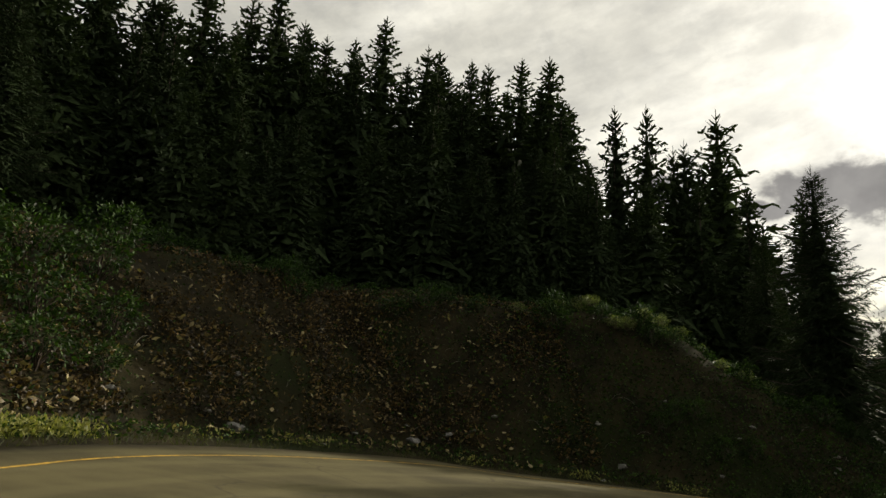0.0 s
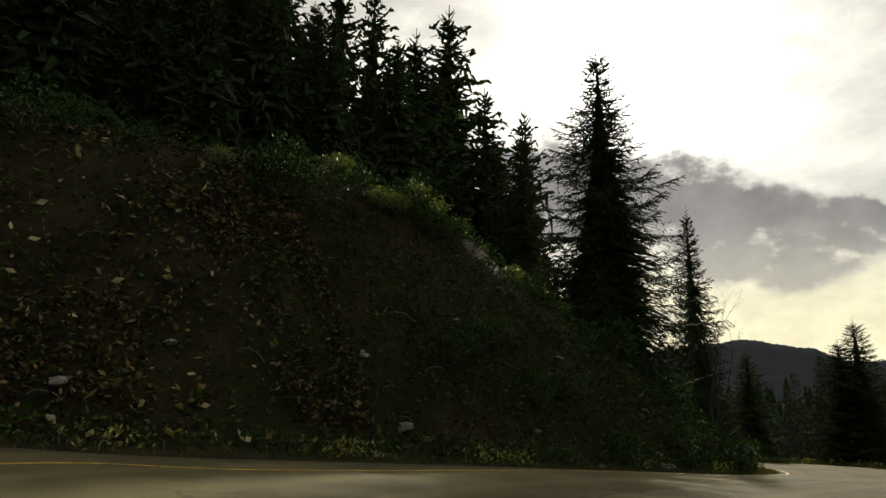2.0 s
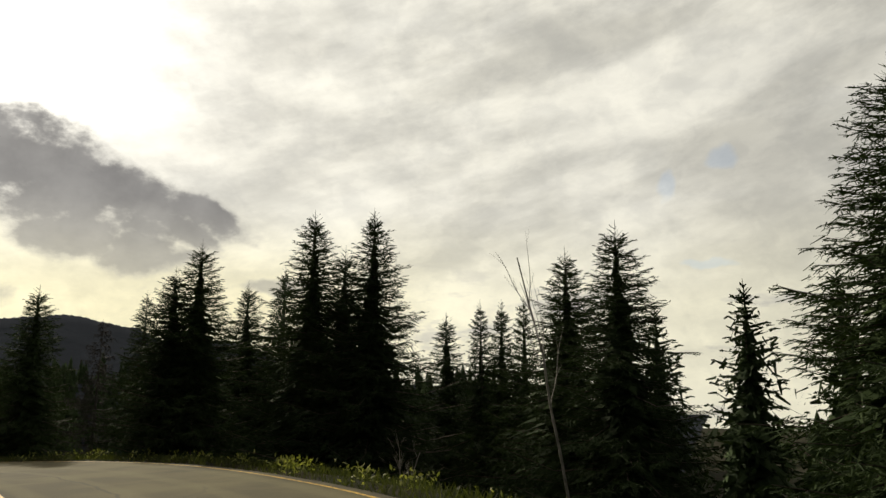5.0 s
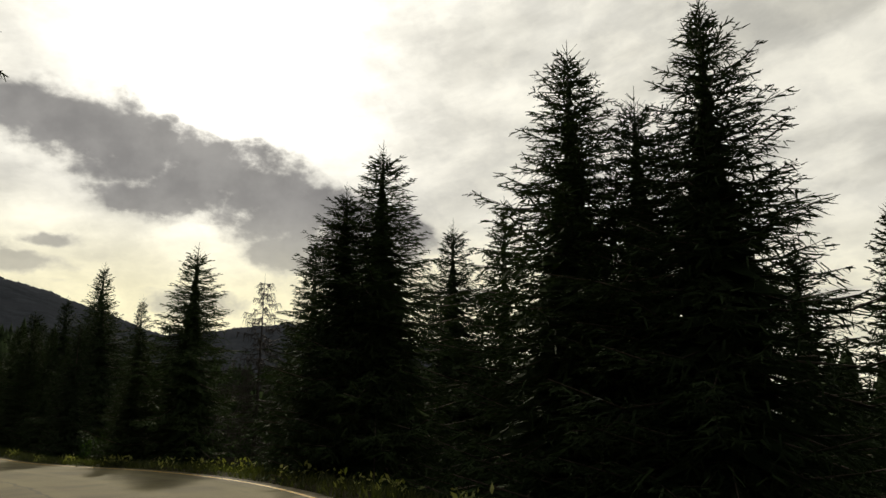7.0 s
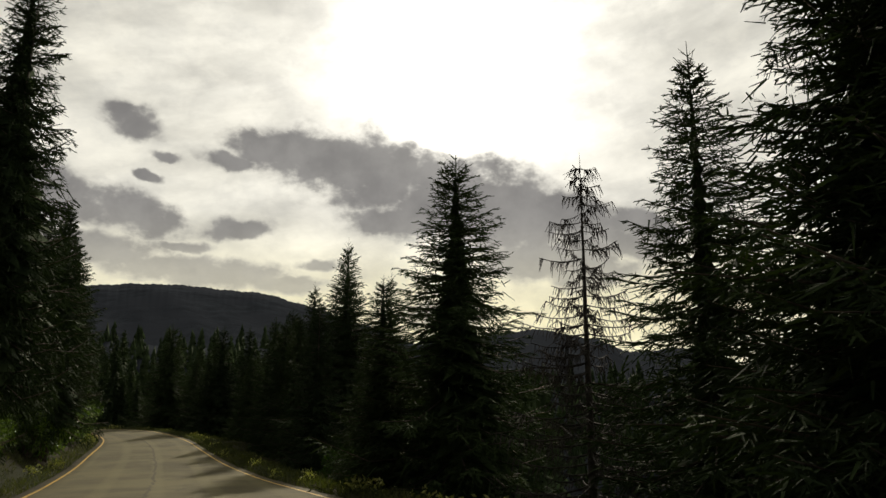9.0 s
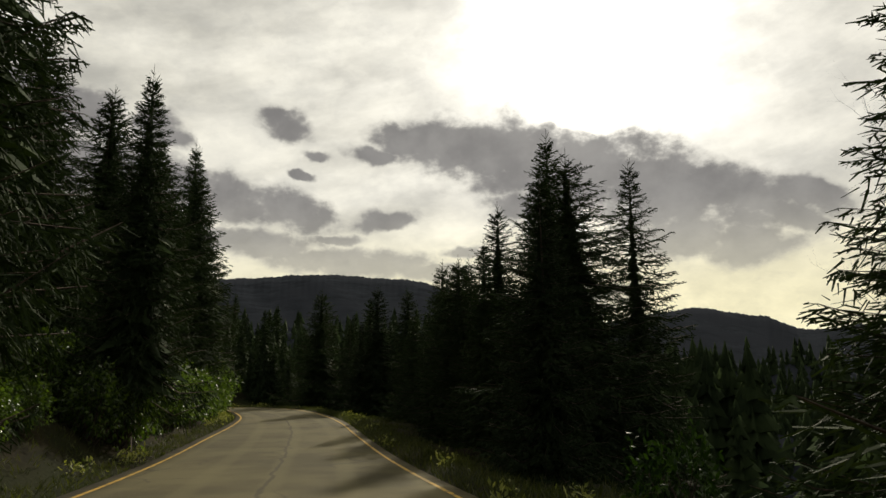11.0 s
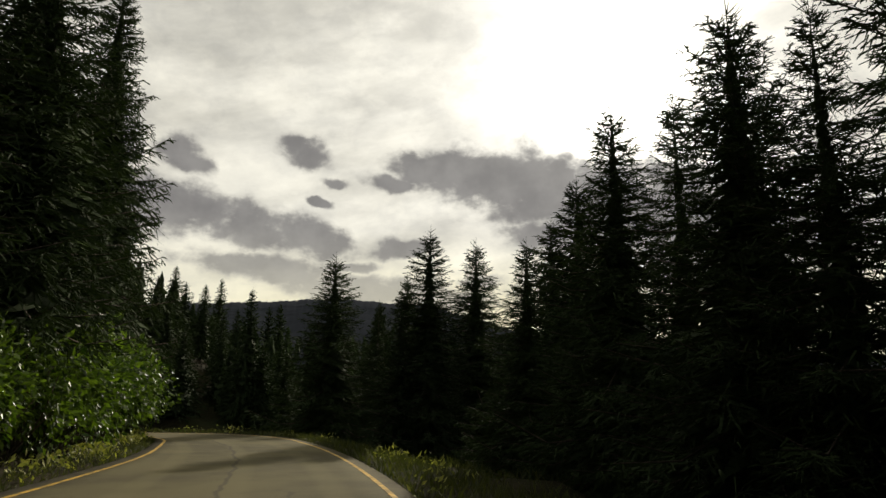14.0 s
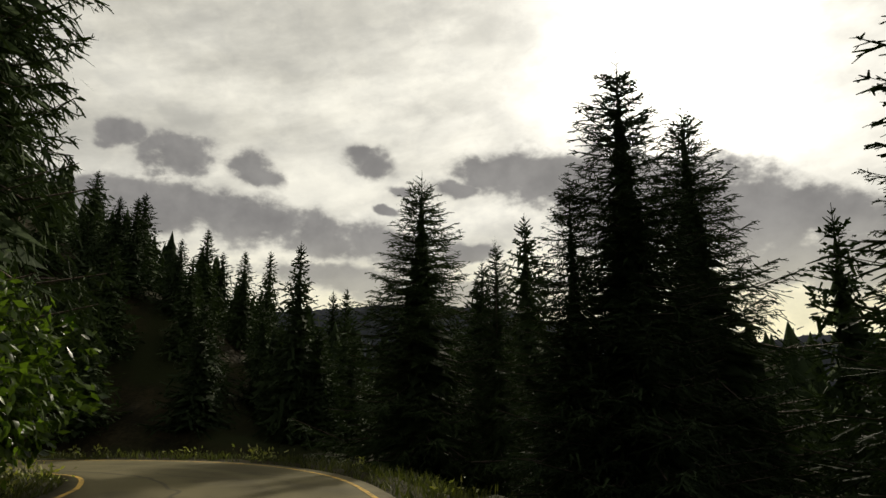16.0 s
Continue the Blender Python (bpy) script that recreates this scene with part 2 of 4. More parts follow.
def road_material(name, paint=None):
    """Asphalt with grit, patches, cracks, polished wheel tracks and dirty edges; or worn paint that lets it through."""
    m = bpy.data.materials.new(name)
    m.use_nodes = True
    t = m.node_tree
    g = Graph(t)
    t.nodes.clear()
    at = g.node("ShaderNodeTexCoord").outputs["Object"]

    def attr(key):
        n = t.nodes.new("ShaderNodeAttribute")
        n.attribute_name = key
        return n.outputs["Fac"]

    along, across, share = attr("along"), attr("across"), attr("share")
    grit, patch = g.noise(at, 38.0, 3.0, 0.7), g.noise(at, 0.35, 4.0)
    col = g.mix(g.ramp(patch, 0.36, 0.64), (0.076, 0.066, 0.033), (0.121, 0.105, 0.051))
    col = g.mix(1.0, col, g.mix(grit, (0.72, 0.72, 0.72), (1.28, 1.27, 1.25)), "MULTIPLY")
    # two pairs of wheel tracks, a little paler
    wave_in = g.math("MULTIPLY_ADD", g.noise(g.join(g.math("MULTIPLY", along, 0.05), 0.0, 0.0), 1.0, 2.0), 0.8, across)
    track = g.ramp(g.math("COSINE", g.math("MULTIPLY", wave_in, 4.0)), 0.3, 1.0)
    col = g.mix(g.math("MULTIPLY", track, 0.4), col, (0.150, 0.131, 0.064))
    # a sealed seam down the middle and cracks
    seam = g.ramp(g.math("ABSOLUTE", g.math("SUBTRACT", g.math("MULTIPLY_ADD", g.noise(at, 0.9, 3.0), 0.5, across), 1.6)), 0.07, 0.02)
    v = t.nodes.new("ShaderNodeTexVoronoi")
    v.feature = "DISTANCE_TO_EDGE"
    v.inputs["Scale"].default_value = 0.45
    t.links.new(g.mix(0.35, at, g.node("ShaderNodeTexNoise", Vector=at, Scale=1.3, Detail=4.0).outputs["Color"]), v.inputs["Vector"])
    crack = g.math("MULTIPLY", g.ramp(v.outputs["Distance"], 0.014, 0.004), g.ramp(g.noise(at, 0.22, 2.0), 0.48, 0.58))
    dark = g.math("MAXIMUM", g.math("MULTIPLY", seam, 0.55), g.math("MULTIPLY", crack, 0.4))
    col = g.mix(dark, col, (0.035, 0.031, 0.026))
    # soil and needles washed over the edges
    side = g.math("ABSOLUTE", g.math("SUBTRACT", share, 0.5))
    dirt = g.math("MULTIPLY", g.ramp(g.math("MULTIPLY_ADD", g.math("SUBTRACT", g.noise(at, 1.7, 5.0), 0.5), 0.22, side), 0.43, 0.52), 0.75)
    if paint:
        worn = g.ramp(g.noise(at, 5.0, 5.0, 0.7), 0.40, 0.62)
        col = g.mix(g.math("MULTIPLY_ADD", worn, 0.65, 0.28), col, paint)
    else:
        col = g.mix(dirt, col, (0.06, 0.048, 0.026))
    p = g.node("ShaderNodeBsdfPrincipled", Base_Color=col, Roughness=0.9 if not paint else 0.62)
    p.inputs["Specular IOR Level"].default_value = 0.12
    b = g.node("ShaderNodeBump", Height=g.math("SUBTRACT", g.noise(at, 70.0, 4.0, 0.7), g.math("MULTIPLY", dark, 0.6)), Strength=0.4, Distance=0.012)
    t.links.new(b.outputs[0], p.inputs["Normal"])
    t.links.new(p.outputs[0], g.node("ShaderNodeOutputMaterial").inputs[0])
    return m


ASPHALT = road_material("worn_asphalt")
YELLOW = road_material("yellow_road_paint", (0.70, 0.43, 0.06))
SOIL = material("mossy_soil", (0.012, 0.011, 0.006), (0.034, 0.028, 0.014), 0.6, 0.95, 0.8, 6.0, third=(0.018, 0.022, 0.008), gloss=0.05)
LITTER = material("fallen_leaves", (0.012, 0.008, 0.003), (0.30, 0.20, 0.07), 2.0, 0.5, island=True, glow_through=0.1, rare=2.6)
PALE_LEAF = material("pale_curled_leaves", (0.10, 0.075, 0.03), (0.46, 0.38, 0.20), 3.0, 0.55, island=True, glow_through=0.15)
IVY = material("bank_greenery", (0.008, 0.020, 0.005), (0.062, 0.125, 0.012), 2.0, 0.55, gloss=0.14, island=True, glow_through=0.12, rare=1.8)
LAUREL = material("laurel_leaves", (0.008, 0.022, 0.004), (0.155, 0.235, 0.035), 2.0, 0.40, island=True, glow_through=0.28, gloss=0.35, vary=0.2, rare=1.5)
GRASS = material("verge_grass", (0.02, 0.028, 0.008), (0.085, 0.088, 0.03), 2.0, 0.7, island=True, glow_through=0.3)
# leaf colour raised in place of sun that doesn't reach the bank crest
SUNLIT_BRAMBLE = material("bramble_sunlit_tint", (0.02, 0.035, 0.01), (0.2, 0.23, 0.075), 2.0, 0.4, island=True, glow_through=0.35)
BLOOM = material("yellow_green_flowers", (0.07, 0.095, 0.028), (0.40, 0.38, 0.12), 2.0, 0.6, island=True, glow_through=0.25)
ROCK = material("grey_bank_stone", (0.11, 0.105, 0.095), (0.27, 0.26, 0.235), 3.0, 0.9, 0.7, 12.0)
# the blue-grey puts the haze of distance into the colour of the woods
HAZED_WOODS = material("hazed_mountain_woods", (0.020, 0.023, 0.028), (0.034, 0.038, 0.046), 0.03, 0.95, third=(0.028, 0.031, 0.038), gloss=0.0)


# ---- mesh helpers ----
def mesh_of(name, verts, faces, mat, smooth=False):
    me = bpy.data.meshes.new(name)
    verts = np.asarray(verts, dtype=np.float32)
    faces = np.asarray(faces, dtype=np.int32)
    k = faces.shape[1]
    me.vertices.add(len(verts))
    me.vertices.foreach_set("co", verts.ravel())
    me.loops.add(faces.size)
    me.loops.foreach_set("vertex_index", faces.ravel())
    me.polygons.add(len(faces))
    me.polygons.foreach_set("loop_start", np.arange(0, faces.size, k, dtype=np.int32))
    me.polygons.foreach_set("loop_total", np.full(len(faces), k, dtype=np.int32))
    if smooth:
        me.polygons.foreach_set("use_smooth", np.ones(len(faces), dtype=bool))
    me.materials.append(mat)
    me.update(calc_edges=True)
    me.validate()
    return me


def part(name, me, parent, label=""):
    ob = new(name, me)
    ob.parent = parent
    return tagged(ob, label)


def frame_of(d):
    """Two unit vectors across each direction in d (n x 3)."""
    up = np.where(np.abs(d[:, 2:3]) > 0.95, np.array([[1.0, 0, 0]]), np.array([[0, 0, 1.0]]))
    u = np.cross(d, up)
    u /= np.linalg.norm(u, axis=1, keepdims=True)
    return u, np.cross(u, d)


def tubes(a, b, ra, rb, sides=5):
    """Tapered tubes from each point of a to each of b."""
    d = b - a
    u, v = frame_of(d / np.maximum(np.linalg.norm(d, axis=1, keepdims=True), 1e-6))
    n = len(a)
    vs = np.empty((n, 2, sides, 3))
    for k in range(sides):
        ang = 2 * math.pi * k / sides
        w = u * math.cos(ang) + v * math.sin(ang)
        vs[:, 0, k], vs[:, 1, k] = a + w * ra[:, None], b + w * rb[:, None]
    q = np.array([(k, (k + 1) % sides, sides + (k + 1) % sides, sides + k) for k in range(sides)])
    return vs.reshape(-1, 3), (np.arange(n)[:, None, None] * 2 * sides + q[None]).reshape(-1, 4)


def leaf_blades(at, along, across, ln, wd, fold):
    """Folded leaves of four triangles each: a stalk end, two edges, a raised rib and a tip."""
    n = len(at)
    nor = np.cross(across, along)
    vs = np.empty((n, 5, 3))
    vs[:, 0] = at
    vs[:, 1] = at + along * ln[:, None] * 0.45 + across * wd[:, None] * 0.5
    vs[:, 2] = at + along * ln[:, None] * 0.45 - across * wd[:, None] * 0.5
    vs[:, 3] = at + along * ln[:, None] * 0.5 - nor * (fold * wd)[:, None]
    vs[:, 4] = at + along * ln[:, None]
    tri = np.array([(0, 3, 1), (0, 2, 3), (1, 3, 4), (3, 2, 4)])
    return vs.reshape(-1, 3), (np.arange(n)[:, None, None] * 5 + tri[None]).reshape(-1, 3)


def any_way(rng, n):
    v = rng.normal(size=(n, 3))
    return v / np.linalg.norm(v, axis=1, keepdims=True)


def loft_trunk(rng, h, r, mat, lean=0.02, segs=9, sides=8):
    zs = np.linspace(-0.5, h, segs)
    rr = r * np.clip(1 - zs / (h * 1.01), 0.02, 1.2)
    rr[0] *= 1.35
    dx, dy = np.cumsum(rng.normal(0, lean, segs)), np.cumsum(rng.normal(0, lean, segs))
    dx[0] = dy[0] = 0
    ang = np.arange(sides) * 2 * math.pi / sides
    vs = np.stack([dx[:, None] + rr[:, None] * np.cos(ang), dy[:, None] + rr[:, None] * np.sin(ang), np.repeat(zs[:, None], sides, 1)], -1).reshape(-1, 3)
    f = [(i * sides + k, i * sides + (k + 1) % sides, (i + 1) * sides + (k + 1) % sides, (i + 1) * sides + k) for i in range(segs - 1) for k in range(sides)]
    return mesh_of("trunk", vs, f, mat, True)


# ---- the road's line: x, y, z of the driven lane, and the road's reach to both sides ----
ROAD = [
    (12, -30, -0.2), (7, -17, -0.1), (3, -7.5, -0.05), (0, 0, 0), (-2.6, 7.45, 0), (-3.1, 11.1, -0.05), (-3, 14.7, -0.13), (-1.85, 18.3, -0.23),
    (0.23, 21.5, -0.33), (2.6, 24.1, -0.44), (8.4, 28, -0.77), (14.2, 31.6, -1.18), (19.5, 35.7, -1.6), (23.7, 41.1, -1.97), (26.9, 46.9, -2.32),
    (29.3, 52.8, -2.74), (31, 60.3, -3.27), (32.3, 68, -3.85), (33.7, 76, -4.34), (35, 84, -4.57), (36.15, 92.4, -4.65), (37, 100.7, -4.69),
    (37.3, 108, -4.75), (37, 114.5, -4.8), (35.9, 120.3, -4.85), (33, 124.4, -4.9), (27.5, 126.6, -5), (17, 128, -5.2), (-12, 131, -5.6)]
LEFT = [3.6, 3.8, 4.2, 5.4, 7.0, 8.0, 8.5, 8.6, 8.0, 6.0, 4.9, 4.2, 3.6, 3.6, 3.6, 3.6, 4.0, 4.7, 5.0, 5.0, 4.9, 4.5, 4.1, 3.8, 3.2, 2.4, 2.4, 2.6, 3.0]
RIGHT = [2.2, 2.2, 2.2, 2.2, 2.2, 2.2, 2.2, 2.2, 2.2, 2.2, 2.4, 2.6, 2.7, 2.8, 2.9, 3.0, 3.1, 3.0, 2.5, 1.9, 1.6, 1.6, 1.7, 1.9, 2.3, 2.6, 2.8, 3.0, 3.0]
TILT = [0, 0, 0.02, 0.06, 0.09, 0.1, 0.11, 0.11, 0.1, 0.07, 0.03, 0, 0, 0, 0, 0, 0, 0, 0, 0, 0, 0, 0, 0, 0, 0, 0, 0, 0]
BANK = [3, 4, 5, 6, 6.5, 7, 7, 7, 7.0, 7.3, 7.8, 4.8, 3.0, 2.0, 1.5, 1.2, 1.0, 1.0, 1.0, 1.0, 1.0, 1.0, 1.0, 1.0, 0.6, 0.4, 0.4, 0.4, 0.4]
CLIMB = [0.3, 0.3, 0.32, 0.34, 0.34, 0.34, 0.32, 0.3, 0.28, 0.25, 0.22, 0.22, 0.22, 0.2, 0.18, 0.2, 0.24, 0.28, 0.3, 0.3, 0.28, 0.25, 0.2, 0.12, 0.08, 0.06, 0.05, 0.05, 0.05]


def smooth_line(rows, per=24):
    p = np.array(rows, dtype=float)
    p = np.vstack([2 * p[:1] - p[1:2], p, 2 * p[-1:] - p[-2:-1]])
    out = []
    for i in range(1, len(p) - 2):
        t = np.linspace(0, 1, per, endpoint=False)[:, None]
        a, b, c, d = p[i - 1], p[i], p[i + 1], p[i + 2]
        out.append(0.5 * ((2 * b) + (-a + c) * t + (2 * a - 5 * b + 4 * c - d) * t ** 2 + (-a + 3 * b - 3 * c + d) * t ** 3))
    return np.vstack(out + [p[-2:-1]])


STEEP = [0.9] * 8 + [0.85, 0.60, 0.46, 0.55, 0.75] + [0.9] * 16
VERGE = [1.2, 1.2, 1.2, 1.4, 1.8, 2.2, 2.3, 2.3, 2.3, 1.5, 1.2] + [1.2] * 18
LINE = smooth_line(np.column_stack([np.array(ROAD), LEFT, RIGHT, TILT, BANK, CLIMB, VERGE, STEEP]))
STEP = np.r_[0, np.cumsum(np.hypot(*np.diff(LINE[:, :2], axis=0).T))]
even = np.arange(0, STEP[-1], 0.5)
LINE = np.column_stack([np.interp(even, STEP, LINE[:, k]) for k in range(10)])
AHEAD = np.gradient(LINE[:, :2], axis=0)
AHEAD /= np.linalg.norm(AHEAD, axis=1, keepdims=True)
LEFTWARD = np.column_stack([-AHEAD[:, 1], AHEAD[:, 0]])
ROWS = np.arange(len(LINE))
way_round = np.unwrap(np.arctan2(AHEAD[:, 1], AHEAD[:, 0]))
BEND = np.convolve(np.gradient(way_round) / 0.5, np.ones(9) / 9, "same")


def beside(x, y):
    """For points: the nearest place on the line as a broken row number, and the way to its left."""
    x, y = np.atleast_1d(x).astype(float), np.atleast_1d(y).astype(float)
    k = np.empty(len(x), dtype=int)
    for i in range(0, len(x), 4000):
        k[i:i + 4000] = np.argmin((x[i:i + 4000, None] - LINE[None, :, 0]) ** 2 + (y[i:i + 4000, None] - LINE[None, :, 1]) ** 2, axis=1)
    dx, dy = x - LINE[k, 0], y - LINE[k, 1]
    off = np.hypot(dx, dy) * np.sign(dx * LEFTWARD[k, 0] + dy * LEFTWARD[k, 1] + 1e-9)
    # on the outside of a bend the next row is passed the sooner the farther off
    turn = np.interp(k, ROWS, BEND)
    go = (dx * AHEAD[k, 0] + dy * AHEAD[k, 1]) / np.maximum(1 - off * turn, 0.25)
    return np.clip(k + np.clip(go / 0.5, -0.5, 0.5), 0, len(LINE) - 1), off


def at_row(k, i):
    return np.interp(k, ROWS, LINE[:, i])


def wave(x, y, s, seed=0.0):
    return np.sin(x * s + 1.3 * np.sin(y * s * 0.7 + seed)) * np.cos(y * s * 1.1 + 1.7 * np.sin(x * s * 0.6 + seed * 2))


def land(x, y, bed=0.07):
    """The ground's height: road bed, verges, the cut bank and hill to the left, the falling side to the right."""
    x, y = np.atleast_1d(x).astype(float), np.atleast_1d(y).astype(float)
    k, off = beside(x, y)
    z0, lf, rt, tilt, bank, climb, verge, steep = (at_row(k, i) for i in range(2, 10))
    on = np.clip(off, -rt - 1.0, lf + verge)
    z = z0 + np.where(on > 0, tilt, tilt * 0.4) * on
    inside = (off < lf + 0.25) & (off > -rt - 0.25)
    z = z - np.where(inside, bed, 0.0)
    o = np.maximum(off - lf - verge, 0)
    run = bank * steep + 0.3
    rise = np.minimum(o / run, 1.0)
    z = z + bank * rise ** 0.85 + climb * np.minimum(np.maximum(o - run, 0), 70) + 0.02 * np.maximum(o - 70, 0)
    d = np.maximum(-off - rt - 1.0, 0)
    z = z - 2.2 * (1 - np.exp(-d / 6.0)) - 0.30 * np.clip(d - 9, 0, 120) - 0.12 * np.clip(d - 129, 0, 900)
    # beyond the last bend the ground rises to a wooded hill
    hill = -6 + 0.62 * np.clip(43 - x, 0, 60) - 0.10 * np.clip(x - 60, 0, 300)
    share = np.clip((d - 4) / 15.0, 0, 1) * np.clip((y - 122) / 14.0, 0, 1) * np.clip((66 - x) / 16.0, 0, 1)
    z = z + np.maximum(hill - z, 0) * share * share * (3 - 2 * share)
    rough = np.clip(np.maximum(o, d) / 3.0, 0, 1)
    z = z + rough * (0.25 * wave(x, y, 0.9) + 0.14 * wave(x, y, 2.3, 2.0) + 0.5 * wave(x, y, 0.21, 1.0)) * np.clip(1.5 - np.maximum(o, d) / 300, 0, 1)
    return z


def axis(lo, hi, step, far_lo, far_hi):
    core = np.arange(lo, hi + step, step)
    g = np.cumsum(step * 1.22 ** np.arange(1, 60))
    return np.r_[(lo - g[g < lo - far_lo])[::-1], core, core[-1] + g[g < far_hi - hi]]


def build_ground():
    xs, ys = axis(-32, 62, 0.75, -2600, 2600), axis(-14, 138, 0.75, -1500, 2900)
    gx, gy = np.meshgrid(xs, ys, indexing="ij")
    gz = land(gx.ravel(), gy.ravel())
    vs = np.column_stack([gx.ravel(), gy.ravel(), gz])
    n, m = len(xs), len(ys)
    i, j = np.meshgrid(np.arange(n - 1), np.arange(m - 1), indexing="ij")
    a = (i * m + j).ravel()
    f = np.column_stack([a, a + m, a + m + 1, a + 1])
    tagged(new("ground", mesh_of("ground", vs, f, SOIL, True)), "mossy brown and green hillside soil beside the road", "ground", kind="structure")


build_ground()


def strip(name, off_a, off_b, mat, lift, lo=0, hi=None, skirt=0.0):
    """A strip along the line between two sideways reaches (arrays or numbers)."""
    s = slice(lo, hi)
    L, W = LINE[s], LEFTWARD[s]
    cols = np.linspace(0, 1, 9 if skirt else 2)
    vs = []
    oa, ob = np.broadcast_to(off_a, len(LINE))[s], np.broadcast_to(off_b, len(LINE))[s]
    for c in cols:
        o = oa + (ob - oa) * c
        z = L[:, 2] + np.where(o > 0, L[:, 5], L[:, 5] * 0.4) * o + lift
        vs.append(np.column_stack([L[:, :2] + W * o[:, None], z]))
    if skirt:
        vs = [vs[0] - (0, 0, skirt)] + vs + [vs[-1] - (0, 0, skirt)]
    n, c = len(L), len(vs)
    v = np.stack(vs, 1).reshape(-1, 3)
    f = [(i * c + k, i * c + k + 1, (i + 1) * c + k + 1, (i + 1) * c + k) for i in range(n - 1) for k in range(c - 1)]
    me = mesh_of(name, v, f, mat, not skirt)
    me.attributes.new("along", "FLOAT", "POINT").data.foreach_set("value", np.repeat(np.arange(n) * 0.5, c).astype(np.float32))
    edge = np.r_[0, cols, 1] if skirt else cols
    me.attributes.new("across", "FLOAT", "POINT").data.foreach_set("value", (oa[:, None] + (ob - oa)[:, None] * edge[None]).ravel().astype(np.float32))
    me.attributes.new("share", "FLOAT", "POINT").data.foreach_set("value", np.tile(edge, n).astype(np.float32))
    return me


# the outer line keeps off the edge round the hairpin
INSET = 0.3 + 1.25 * np.clip(1 - np.abs(ROWS - 96) / 34.0, 0, 0.5) * 2
tagged(new("road", strip("road", -LINE[:, 4], LINE[:, 3], ASPHALT, 0.0, skirt=0.12)), "worn grey-brown asphalt of a narrow mountain road", "road", kind="structure")
tagged(new("edge_line", strip("edge_line", LINE[:, 3] - INSET - 0.10, LINE[:, 3] - INSET, YELLOW, 0.005)), "faded yellow painted line along the uphill road edge", "road marking", kind="structure")
tagged(new("edge_line", strip("edge_line", -LINE[:, 4] + 0.28, -LINE[:, 4] + 0.37, YELLOW, 0.005)), "faded yellow painted line along the downhill road edge", "road marking", kind="structure")


# ---- far mountains ----
def build_mountain(name, label, az, el, dist, base_in):
    a = np.arange(az[0], az[-1] + 0.01, 0.12)
    e = np.interp(a, az, el)
    top = 0.04 * np.sin(a * 1.3) + 0.03 * np.sin(a * 3.3 + 1) + 0.03 * np.sin(a * 11.7) + 0.028 * np.sin(a * 27.0 + np.sin(a * 5.0))
    ar = np.radians(a)
    rows = []
    for k, u in enumerate(np.linspace(0, 1, 9)):
        d = dist * (base_in + (1 - base_in) * u) + 12 * np.sin(a * 0.6 + k)
        z = -60 + (dist * np.tan(np.radians(e + top * u ** 6)) + 60) * u ** 0.9 + (3 * np.sin(a * 1.7 + k * 2.0) * (1 - u) * u * 4)
        rows.append(np.column_stack([30 + np.sin(ar) * d, 60 + np.cos(ar) * d, z]))
    back = rows[-1].copy()
    back[:, :2] = (back[:, :2] - (30, 60)) * 1.25 + (30, 60)
    back[:, 2] = -60
    rows.append(back)
    v = np.stack(rows, 1).reshape(-1, 3)
    n, c = len(a), len(rows)
    f = [(i * c + k, (i + 1) * c + k, (i + 1) * c + k + 1, i * c + k + 1) for i in range(n - 1) for k in range(c - 1)]
    tagged(new(name, mesh_of(name, v, f, HAZED_WOODS)), label, "mountain", kind="structure")


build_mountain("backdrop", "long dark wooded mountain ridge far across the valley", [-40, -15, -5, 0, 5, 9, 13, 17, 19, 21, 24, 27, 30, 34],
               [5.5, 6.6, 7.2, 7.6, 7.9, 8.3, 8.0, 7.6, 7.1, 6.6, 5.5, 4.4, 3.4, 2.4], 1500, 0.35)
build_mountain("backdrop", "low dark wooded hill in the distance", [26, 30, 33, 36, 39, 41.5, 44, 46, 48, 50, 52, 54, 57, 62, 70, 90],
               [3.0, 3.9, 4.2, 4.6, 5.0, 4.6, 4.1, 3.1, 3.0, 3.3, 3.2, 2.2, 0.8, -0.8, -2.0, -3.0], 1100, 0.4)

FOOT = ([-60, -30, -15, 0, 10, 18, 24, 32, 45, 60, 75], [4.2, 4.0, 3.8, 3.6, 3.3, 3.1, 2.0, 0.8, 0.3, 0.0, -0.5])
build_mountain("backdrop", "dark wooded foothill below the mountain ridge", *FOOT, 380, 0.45)


